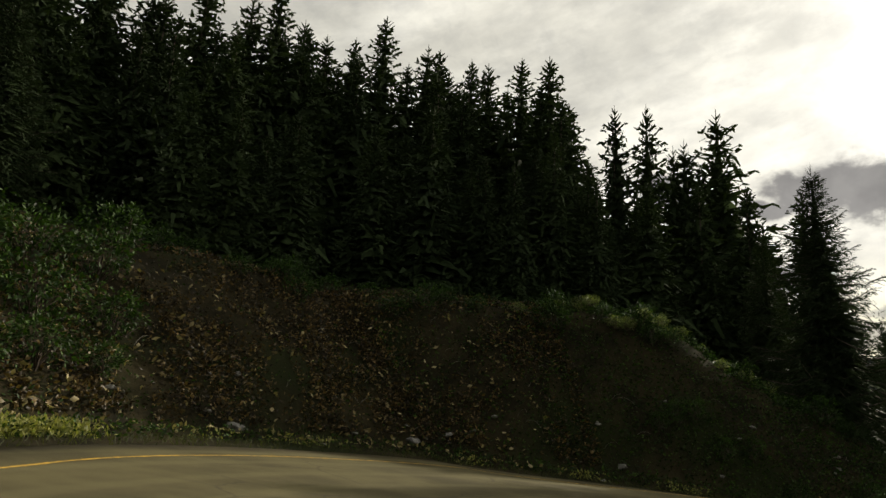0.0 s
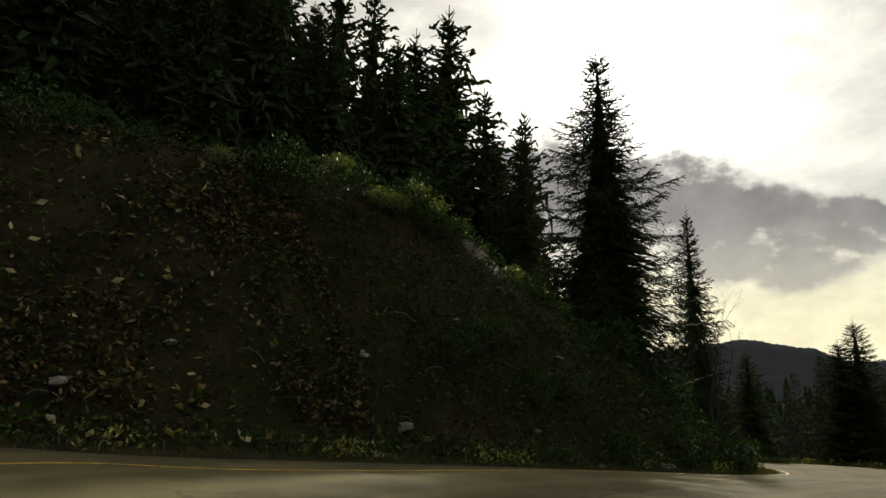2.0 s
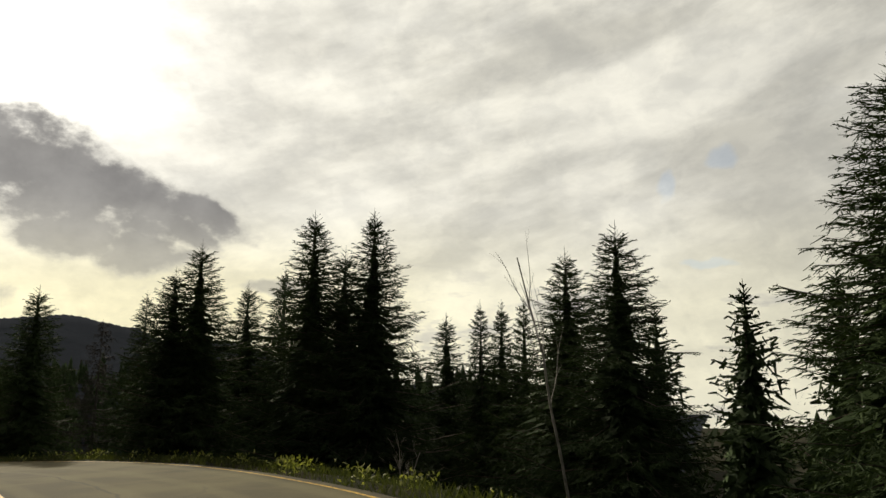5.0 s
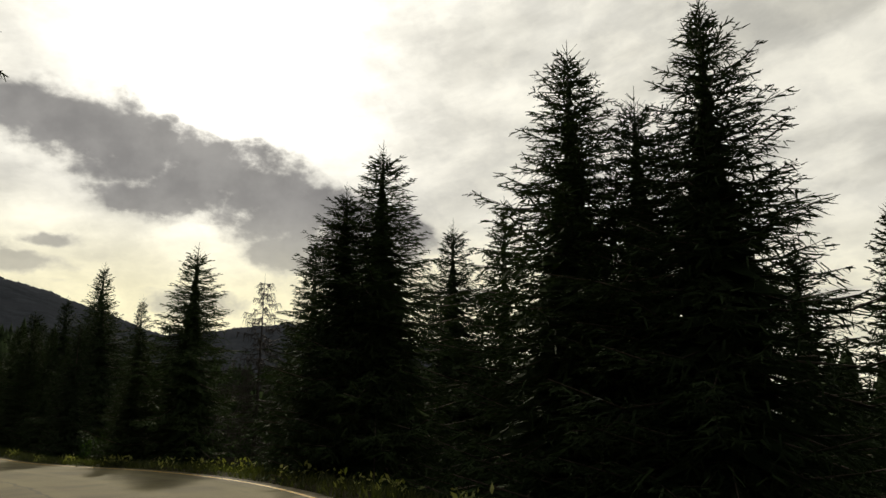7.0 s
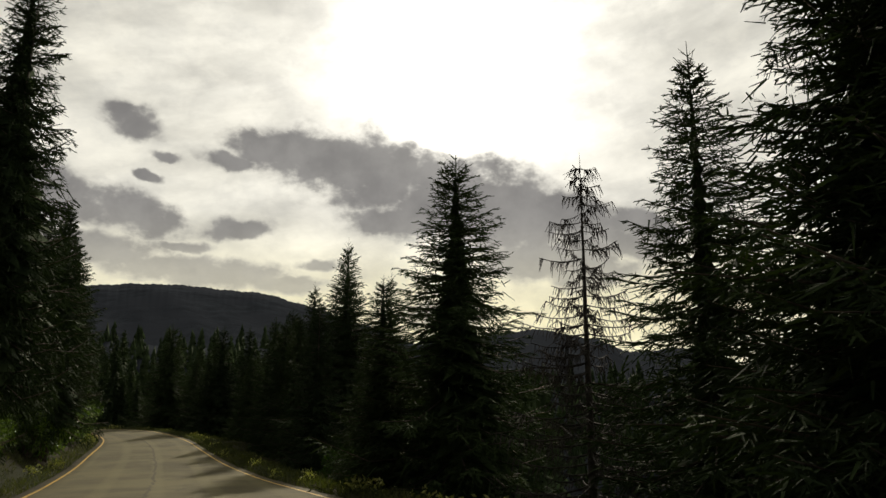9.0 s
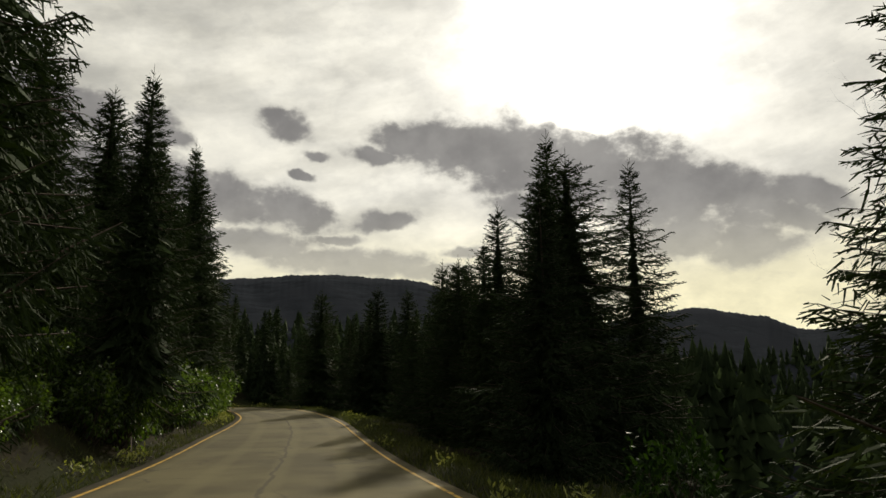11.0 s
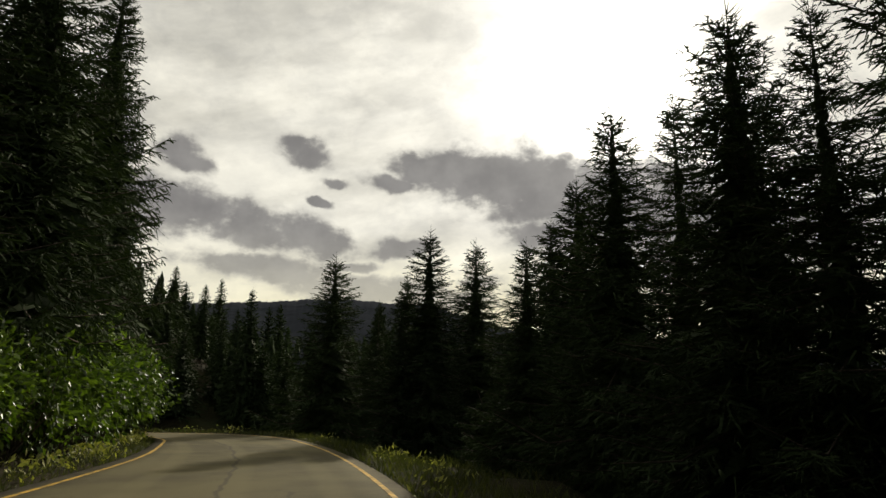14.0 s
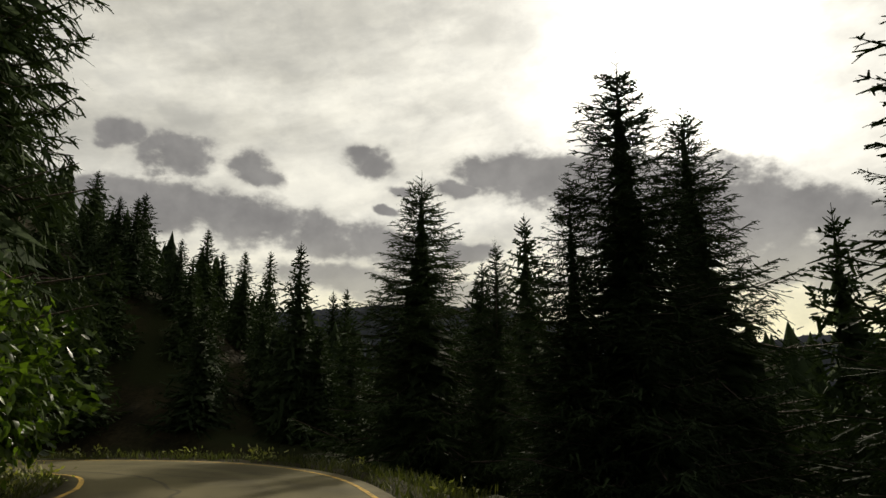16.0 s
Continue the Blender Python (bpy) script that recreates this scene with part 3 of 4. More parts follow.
def thicket(name, label, x, y, z, h, seed, tiers, sides, slim=0.25):
    """Far spruces joined into one mesh: ragged tiers of boughs, long and short by turns."""
    rng = np.random.default_rng(seed)
    n = len(x)
    ang = np.arange(sides) * 2 * math.pi / sides + rng.uniform(0, 6.28, (n, 1))
    star = np.where(np.arange(sides) % 2, 0.38, 1.0)
    vs = []
    for k in range(tiers):
        low = 0.04 + 0.90 * k / tiers
        r = h[:, None] * (slim * (1 - low) ** 0.85) * star * rng.uniform(0.7, 1.2, (n, sides))
        turn = ang + rng.uniform(0, 6.28, (n, 1))
        ring = np.stack([r * np.cos(turn), r * np.sin(turn), h[:, None] * (low + rng.normal(0, 0.25 / tiers, (n, sides)))], -1)
        tip = np.stack([np.zeros(n), np.zeros(n), h * min(low + 1.9 / tiers, 1.02)], -1)[:, None]
        vs.append(np.concatenate([ring, tip], 1))
    v = np.stack(vs, 1) + np.stack([x, y, z], -1)[:, None, None]
    tri = np.array([(j, (j + 1) % sides, sides) for j in range(sides)])
    f = (np.arange(n * tiers)[:, None, None] * (sides + 1) + tri[None]).reshape(-1, 3)
    tagged(new(name, mesh_of(name, v.reshape(-1, 3), f, NEEDLES)), label, "woods", kind="stuff")


def foothill_woods():
    """Small far spruces all over the upper foothill."""
    rng = np.random.default_rng(91)
    n = 2600
    a, u = rng.uniform(FOOT[0][0], FOOT[0][-1], n), rng.uniform(0.35, 1.0, n)
    d = 380 * (0.45 + 0.55 * u)
    z = -60 + (380 * np.tan(np.radians(np.interp(a, *FOOT))) + 60) * u ** 0.9 - 2.0
    thicket("distant_woods", "dark spruce woods covering the foothill", 30 + np.sin(np.radians(a)) * d, 60 + np.cos(np.radians(a)) * d, z, rng.uniform(8, 17, n), 92, 5, 8)


foothill_woods()


# ---- spruces ----
def spruce(seed, h=10.0, wide=3.0, step=0.22, spokes=6.5, gap=0.15, hang=0.5, ragged=0.16, bare=0.02, core=0.56, near=True, fine=False):
    """A spruce ten metres high: a tapered trunk, limbs that sag and turn up at the end, branchlets to both sides of them, and needled shoots on those."""
    rng = np.random.default_rng(seed)
    top = new("spruce")
    part("trunk", loft_trunk(rng, h, 0.014 * h, BARK), top)
    up = np.array([0, 0, 1.0])
    shoots, A, B, RA, RB = [], [], [], [], []
    lump = rng.uniform(0, 6.28, 4)
    thick = 0.016 if fine else 0.024 if near else 0.055

    def girth(u, az):
        """How far the crown reaches at a share of the height, unevenly round the trunk."""
        r = wide * (1 - u) ** 0.78 * np.minimum(1.0, 0.90 + u * 1.0)
        return r * (1 + 0.12 * np.sin(2 * az + lump[0] + 5 * u) + 0.09 * np.sin(13 * u + lump[1] + az) + 0.06 * np.sin(3 * az + 21 * u + lump[2]))

    def blades(a, b, w):
        """Needled shoots from a to b: flat tapered blades, each turned its own way."""
        side = np.cross(b - a, any_way(rng, len(a)))
        side *= (w / np.maximum(np.linalg.norm(side, axis=1), 1e-6))[:, None]
        shoots.append(np.stack([a - side, a + side, b + side * 0.4, b - side * 0.4], 1))

    ts = np.linspace(0, 1, 6)
    z = h * bare
    while z < h * 0.965:
        u = z / h
        n = max(4, int(round(spokes * (1 - 0.3 * u) + rng.uniform(-1, 1))))
        base = rng.uniform(0, 6.28)
        for k in range(n):
            az = base + 6.28 * k / n + rng.normal(0, 0.22)
            ln = float(girth(u, az)) * (0.93 + rng.normal(0, ragged) + (0.16 if rng.random() < 0.08 else 0.0)) + 0.05
            if ln < 0.06:
                continue
            out = np.array([math.cos(az), math.sin(az), 0.0])
            cross = np.array([-out[1], out[0], 0.0])
            slope = float(np.interp(u, [0.0, 0.4, 0.75, 0.9, 1.0], [-0.38, -0.18, 0.06, 0.35, 1.0])) + rng.normal(0, 0.10)
            reach = ln / math.sqrt(1 + max(slope, 0) ** 2)
            bend = slope * ts - 0.10 * np.sin(ts * 3.14) * (1 - u) + (0.10 + 0.16 * rng.random()) * (1 - 0.5 * u) * ts ** 3
            pts = out[None] * (ts * reach)[:, None] + up[None] * (z + rng.uniform(-0.1, 0.1) + bend * reach)[:, None]
            if near:
                r0 = 0.007 + 0.008 * ln
                A.append(pts[[0, 3]]); B.append(pts[[3, 5]]); RA.append(r0 * np.array([1.0, 0.55])); RB.append(r0 * np.array([0.55, 0.25]))
            blades(pts[1:-1], pts[2:], np.full(4, thick * 1.15))
            # branchlets to both sides, longest near the trunk
            q = max(4 if near else 2, int(ln * 0.85 / gap))
            f = np.clip(np.repeat(np.linspace(0.16, 0.98, q), 2) + rng.normal(0, 0.025, 2 * q), 0.1, 1.0)
            q *= 2
            a = np.column_stack([np.interp(f, ts, pts[:, i]) for i in range(3)])
            sg = np.where(np.arange(q) % 2, 1.0, -1.0)
            L = np.minimum((0.40 * ln * (1.05 - f) + 0.15) * min(1.0, 0.45 + ln), 0.80) * rng.uniform(0.5, 1.25, q)
            d = out * rng.uniform(0.5, 0.95, q)[:, None] + cross * (sg * rng.uniform(0.3, 0.95, q))[:, None]
            d += up * ((slope * 0.4 + rng.normal(0.04, 0.16, q)) - hang * (1 - u) * rng.uniform(0.0, 1.6, q))[:, None]
            d /= np.linalg.norm(d, axis=1, keepdims=True)
            b = a + d * L[:, None]
            blades(a, b, np.full(q, thick * (0.9 if fine else 1.0)))
            # shoots off each branchlet
            for j, g in enumerate((0.14, 0.34, 0.56, 0.78) if fine else (0.25, 0.62) if near else (0.4,)):
                c = a + (b - a) * (g + rng.uniform(-0.12, 0.12, q))[:, None]
                turn = np.cross(d, up) * (1.0 if j % 2 else -1.0) + any_way(rng, q) * 0.6 - up * (hang * (1 - u) * rng.uniform(0, 1.2, q))[:, None]
                way = d * 0.75 + turn * 0.7
                l2 = ((0.36 if fine else 0.46) * L * (1.15 - g) + 0.05) * rng.uniform(0.6, 1.3, q) * (1.0 if near else 1.4)
                blades(c, c + way * l2[:, None], np.full(q, thick * 0.9))
        z += step * (1 - 0.35 * u) * rng.uniform(0.75, 1.25)
    # the leader: a long thin spire with a few rings of rising shoots
    spire = np.array([[0, 0, h * 0.95]]), np.array([[0.01, 0.01, h * 1.035]])
    for turn in range(3):
        blades(*spire, np.array([min(thick, 0.03) * 0.8]))
    for ring in (0.965, 0.98, 1.0):
        az = rng.uniform(0, 6.28, 5)
        a = np.tile([0, 0, h * ring], (5, 1))
        b = a + np.column_stack([np.cos(az), np.sin(az), np.full(5, 1.1)]) * (0.06 + (1.03 - ring) * 3.2) * rng.uniform(0.7, 1.2, (5, 1))
        blades(a, b, np.full(5, thick * 0.7))
    # the dense inside of the crown: short hanging twigs all through it, round a dark middle
    n = 5200 if near else 700
    cu = 1 - (1 - bare) * rng.random(n) ** 0.62
    ca = rng.uniform(0, 6.28, n)
    cr = girth(cu, ca) * rng.uniform(0.3, 0.92, n)
    out = np.column_stack([np.cos(ca), np.sin(ca), np.zeros(n)])
    at = out * cr[:, None] + up * (cu * h - np.interp(cu, [0, 0.5, 0.8, 1.0], [0.35, 0.2, -0.1, -0.6]) * cr)[:, None]
    L = (rng.uniform(0.14, 0.34, n) if near else rng.uniform(0.35, 0.8, n)) * np.interp(cu, [0, 0.7, 1.0], [1.0, 0.8, 0.3])
    way = out * rng.uniform(0.1, 0.8, n)[:, None] - up * rng.uniform(-0.1, 0.9, n)[:, None] + any_way(rng, n) * 0.5
    blades(at, at + way * L[:, None], (0.065 if fine else 0.085 if near else 0.16) * L)
    Q = np.vstack(shoots)
    vs, fs = [Q.reshape(-1, 3)], [np.arange(len(Q) * 4).reshape(-1, 4)]
    count = len(Q) * 4
    sides, rings = (20, int(h * 3.6)) if near else (12, int(h * 2.0))
    uu = np.linspace(bare + 0.03, 0.93, rings)
    ang = np.arange(sides) * 2 * math.pi / sides + rng.uniform(0, 6.28, (rings, 1))
    rad = girth(uu[:, None], ang) * core * np.interp(uu, [0.0, 0.5, 0.93], [1.0, 0.92, 0.22])[:, None] * np.where(np.arange(sides) % 2, 0.5, 1.0) * rng.uniform(0.6, 1.3, (rings, sides))
    skirt = np.stack([rad * np.cos(ang), rad * np.sin(ang), (uu * h)[:, None] - 0.45 * rad * (1 - 0.6 * uu)[:, None] + rng.normal(0, 0.05, (rings, sides))], -1)
    tip = np.stack([np.zeros(rings), np.zeros(rings), uu * h + 1.3 * h / rings], -1)[:, None]
    vs.append(np.concatenate([skirt, tip], 1).reshape(-1, 3))
    tier = np.array([(j, (j + 1) % sides, sides) for j in range(sides)])
    fan = (np.arange(rings)[:, None, None] * (sides + 1) + tier[None]).reshape(-1, 3) + count
    q4 = np.vstack(fs)
    fs = [q4[:, [0, 1, 2]], q4[:, [0, 2, 3]], fan]
    count += len(vs[-1])
    green = sum(len(f) for f in fs)
    if near:
        v1, f1 = tubes(np.vstack(A), np.vstack(B), np.concatenate(RA), np.concatenate(RB), 3)
        vs.append(v1); fs.append(np.vstack([f1[:, [0, 1, 2]], f1[:, [0, 2, 3]]]) + count)
    me = mesh_of("crown", np.vstack(vs), np.vstack(fs), NEEDLES)
    if near:
        me.materials.append(BARK)
        me.polygons.foreach_set("material_index", np.r_[np.zeros(green, dtype=np.int32), np.ones(len(fs[-1]), dtype=np.int32)])
    part("crown", me, top)
    return top


KINDS = {
    "full": dict(seed=11, wide=3.05, step=0.25, gap=0.17),
    "slim": dict(seed=12, wide=2.3, step=0.25, gap=0.17, spokes=6, ragged=0.12),
    "ragged": dict(seed=13, wide=3.0, step=0.25, gap=0.17, ragged=0.19, hang=0.4),
    "open": dict(seed=14, wide=2.6, step=0.27, spokes=5.5, ragged=0.20, hang=0.3, core=0.30),
    "far": dict(seed=15, wide=2.7, step=0.36, spokes=5, gap=0.42, core=0.68, near=False),
    "tall": dict(seed=17, wide=2.6, step=0.25, gap=0.17, bare=0.10, ragged=0.12, hang=0.6, core=0.7),
    "far_slim": dict(seed=16, wide=2.2, step=0.36, spokes=5, gap=0.42, ragged=0.12, core=0.68, near=False),
    "full_near": dict(seed=21, wide=3.05, gap=0.135, fine=True),
    "ragged_near": dict(seed=23, wide=3.0, gap=0.135, ragged=0.19, hang=0.4, fine=True),
    "slim_near": dict(seed=22, wide=2.3, gap=0.135, spokes=6, ragged=0.12, fine=True),
    "tall_near": dict(seed=27, wide=2.6, gap=0.13, spokes=7, bare=0.17, ragged=0.09, hang=0.75, core=0.72, fine=True),
    "open_near": dict(seed=24, wide=2.6, step=0.26, gap=0.13, spokes=5.5, ragged=0.20, hang=0.3, core=0.30, fine=True),
}
BUILT = {}


def stand(kind, x, y, top, width=1.0, label="dark green spruce with drooping needled branches", group="spruces along the road", turn=None, category="spruce"):
    """A spruce of that kind with its tip at a given height, rooted in the ground."""
    z = float(land(x, y)[0])
    s = max(top - z, 1.5) / 10.0
    turn = (x * 37.7 + y * 91.3) % 360 if turn is None else turn
    w = s ** 0.86 * width
    m = Matrix.Translation((x, y, z - 0.05)) @ pose(0, 0, 0, 0, 0, turn) @ Matrix.Diagonal((w, w, s, 1))
    # a finer build for those that stand close to the road
    if kind + "_near" in KINDS and abs(beside(x, y)[1][0]) < 12.5:
        kind += "_near"
    if kind in BUILT:
        ob = BUILT[kind]
        ob = copy_thing(ob, m @ Matrix.Diagonal((1 / ob.scale[0], 1 / ob.scale[1], 1 / ob.scale[2], 1)))
    else:
        ob = BUILT[kind] = spruce(**KINDS[kind])
        ob.matrix_basis = m
    return tagged(ob, label, category, group)


# downhill side, from the hairpin onwards: kind, x, y, height of the tip, breadth
DOWNHILL = [
    ("full", 36, 52, 6.6, 1.18), ("full", 35.3, 52.8, 5.3, 1.05), ("ragged", 34.7, 45, 7.0, 1.2), ("ragged", 33.9, 41.8, 6.6, 1.1),
    ("full", 34.5, 43.4, 5.4, 1.05), ("full", 41.4, 53.5, 5.45, 1.0), ("open", 42.6, 52, 6.3, 1.0), ("full", 33.9, 34.5, 4.6, 1.2),
    ("full", 31.65, 32.5, 4.85, 1.2), ("slim", 42, 42.1, 3.4, 1.2), ("open", 40.1, 39.7, 3.7, 0.85), ("slim", 39.4, 38.5, 3.6, 0.95), ("open", 38.6, 37.3, 3.6, 0.85),
    ("full", 25.1, 26.6, 6.0, 1.15), ("slim", 26.6, 22.6, 5.0, 1.0), ("full", 38.4, 65.8, 5.5, 1.2), ("open", 37.8, 57, 4.7, 1.05),
    ("slim", 36.9, 67.4, 2.0, 1.1), ("far", 36.6, 35.4, 2.6, 1.0), ("far", 37.6, 32.0, 3.0, 1.0), ("far", 35.4, 29.0, 3.4, 1.0), ("far", 40, 36.2, 2.6, 1.0), ("far_slim", 30.6, 27.0, 3.0, 1.0), ("full", 42.5, 83.4, 4.9, 1.3), ("slim", 39.6, 79.7, 2.9, 1.0), ("open", 45.7, 84.5, 5.3, 0.9),
    ("slim", 40.6, 49.0, 2.0, 1.3), ("far", 44.0, 51.5, 1.2, 1.4), ("far", 49.9, 52.8, 2.6, 1.4), ("slim", 38.4, 47.6, 0.9, 1.2)]
BEYOND = [
    ("ragged", 45.4, 90.2, 8.2, 0.9), ("slim", 42.6, 91, 3.4, 0.9), ("ragged", 44.6, 94.0, 5.8, 0.9), ("full", 44.7, 102.8, 4.4, 1.0),
    ("open", 46.2, 102.2, 4.6, 0.95), ("full", 43.7, 97.2, 3.7, 1.15), ("open", 43.5, 95.3, 2.7, 0.95), ("full", 44.2, 107.2, 1.7, 1.0), ("full", 49.8, 114, 6.4, 1.3),
    ("open", 43.2, 119.2, 1.9, 1.1), ("slim", 44.5, 119, 4.9, 1.25), ("full", 47.8, 121.6, 5.2, 1.1), ("full", 41.8, 131.7, 6.0, 1.25),
    ("slim", 44.2, 129, 2.7, 0.8), ("far_slim", 34.4, 158.5, 8.5, 0.9), ("far", 53.4, 122.6, 2.6, 0.9), ("ragged", 48.6, 114.2, 4.6, 0.8)]
UPHILL = [
    ("slim", 23.8, 52.3, 13.4, 0.74), ("full", 12.1, 42.0, 18.0, 1.0), ("far", 17.6, 64.6, 24.6, 1.0), ("far", 10.3, 62.3, 31.6, 1.25),
    ("far", 3.9, 60.1, 31.5, 0.9), ("far", 1.0, 56.0, 29.6, 0.9), ("far", 6.5, 64.0, 29.0, 1.0), ("tall", 29.3, 88, 8.0, 0.8), ("tall", 30.4, 106.5, 9.8, 1.15),
    ("tall", 28.4, 103, 10.3, 1.2), ("tall", 26.5, 99, 11.5, 1.2), ("tall", 28.6, 111, 9.6, 1.2), ("tall", 25.0, 92, 11, 1.2), ("tall", 27.0, 76, 14, 0.8), ("full", 24.6, 80.5, 15, 0.75), ("full", 24.5, 69, 13.5, 0.6),
    ("tall", 29.7, 119.2, 15.8, 0.86), ("tall", 28.6, 117.5, 9, 0.95), ("full", 10.2, 47.4, 15.4, 0.8), ("full", 27.2, 110.5, 10, 0.75)]
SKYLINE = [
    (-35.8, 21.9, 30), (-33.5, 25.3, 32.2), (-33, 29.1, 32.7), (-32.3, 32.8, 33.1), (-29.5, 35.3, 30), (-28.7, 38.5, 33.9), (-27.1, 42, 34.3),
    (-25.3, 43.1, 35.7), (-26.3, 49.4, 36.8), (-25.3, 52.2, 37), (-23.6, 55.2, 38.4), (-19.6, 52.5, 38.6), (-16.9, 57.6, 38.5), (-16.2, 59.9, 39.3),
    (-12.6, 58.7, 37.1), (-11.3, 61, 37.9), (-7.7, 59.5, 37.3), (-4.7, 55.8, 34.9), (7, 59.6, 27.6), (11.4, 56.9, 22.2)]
FAR_ROW = [
    (36.2, 164.8, 6.4), (40, 174.8, 8.1), (41.5, 176.7, 8.8), (47, 142.7, 4), (46.9, 141.2, 4.5), (47.7, 135.9, 5.7), (36.9, 139.1, 4.6)]
for kind, x, y, top, width in DOWNHILL + BEYOND:
    stand(kind, x, y, top, width)
for kind, x, y, top, width in UPHILL:
    stand(kind, x, y, top, width, group="spruces on the uphill side")
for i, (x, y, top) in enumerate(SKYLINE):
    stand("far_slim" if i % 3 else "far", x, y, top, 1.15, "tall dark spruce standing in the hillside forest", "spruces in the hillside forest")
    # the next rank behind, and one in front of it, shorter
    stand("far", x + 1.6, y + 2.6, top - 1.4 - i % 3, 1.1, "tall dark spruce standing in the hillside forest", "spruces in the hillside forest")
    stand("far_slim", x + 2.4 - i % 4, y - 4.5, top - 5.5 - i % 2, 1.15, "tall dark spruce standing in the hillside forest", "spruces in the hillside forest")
for i, (x, y, top) in enumerate(FAR_ROW):
    stand("far" if i % 3 else "far_slim", x, y, top, 1.0, "dark spruce in the woods below the ridge", "spruces in the far woods")


def hill_wood():
    """Close spruces all over the hill beyond the last bend: the nearest singly, the rest joined."""
    rng = np.random.default_rng(77)
    spots = []
    while len(spots) < 300:
        a, d = radians(rng.uniform(-34, 5)), rng.uniform(34, 135)
        x, y = 37.0 + math.sin(a) * d, 104.0 + math.cos(a) * d
        if beside(x, y)[1][0] > -7.5 or y < 128 or any((x - u) ** 2 + (y - v) ** 2 < 4 for u, v, _ in spots):
            continue
        spots.append((x, y, d))
    spots.sort(key=lambda p: p[2])
    for i, (x, y, d) in enumerate(spots[:44]):
        stand("far" if i % 3 else "far_slim", x, y, float(land(x, y)[0]) + rng.uniform(4.5, 6.2), 1.15, "dark spruce in the close woods on the hill", "spruces on the wooded hill")
    x, y, _ = np.array(spots[44:]).T
    thicket("hill_woods", "close dark spruce woods on the hill beyond the bend", x, y, land(x, y) - 0.3, rng.uniform(4.6, 7.4, len(x)), 78, 12, 14)


hill_wood()


def fill_forest():
    """The rest of the woods: the hillside above the cut, and the valley woods beyond the bend."""
    rng = np.random.default_rng(5)
    spots = []
    tries = 0
    while len(spots) < 76 and tries < 6000:
        tries += 1
        x, y = rng.uniform(-44, 14), rng.uniform(12, 62)
        k, off = beside(x, y)
        o = off[0] - at_row(k[0], 3)
        if o < 7 + at_row(k[0], 6) or o > 40 or any((x - a) ** 2 + (y - b) ** 2 < 7 for a, b in spots):
            continue
        spots.append((x, y))
    for i, (x, y) in enumerate(spots):
        z = float(land(x, y)[0])
        close = x < -16 and y < 30 and beside(x, y)[1][0] - at_row(beside(x, y)[0][0], 3) < 18
        stand("tall" if close else "far" if i % 2 else "far_slim", x, y, z + rng.uniform(9, 14), 1.15, "tall dark spruce standing in the hillside forest", "spruces in the hillside forest")
    x, y = np.r_[rng.uniform(2, 22, 40), rng.uniform(34, 110, 110), rng.uniform(43.5, 54, 40), rng.uniform(46, 70, 60)], np.r_[rng.uniform(66, 126, 40), rng.uniform(140, 230, 110), rng.uniform(36, 62, 40), rng.uniform(24, 140, 60)]
    z = land(x, y)
    tip = np.r_[np.minimum(z[:40] + 13, 13 - 0.1 * np.maximum(y[:40] - 80, 0)), -3.4 + (0.07 + 0.035 * rng.random(110)) * (y[40:150] - 90), rng.uniform(-0.8, 1.6, 40), np.minimum(z[190:] + rng.uniform(6, 10, 60), -0.5)]
    thicket("back_woods", "dark spruce woods behind the roadside trees", x, y, z - 0.3, np.maximum(tip - z, 2.0), 79, 12, 14)
    for i in range(10):
        x, y = rng.uniform(-10, 3), rng.uniform(39, 50)
        stand("tall" if i % 2 else "far_slim", x, y, float(land(x, y)[0]) + rng.uniform(9, 12), 1.0, "tall dark spruce standing in the hillside forest", "spruces in the hillside forest")


fill_forest()


# ---- bare and dead trees ----
def sweep(paths, radii, mat, name, sides=4):
    """Tubes along a list of point rows, joined into one mesh."""
    A, B, RA, RB = [], [], [], []
    for p, (r0, r1) in zip(paths, radii):
        r = np.linspace(r0, r1, len(p))
        A.append(p[:-1]); B.append(p[1:]); RA.append(r[:-1]); RB.append(r[1:])
    v, f = tubes(np.vstack(A), np.vstack(B), np.concatenate(RA), np.concatenate(RB), sides)
    return mesh_of(name, v, f, mat)


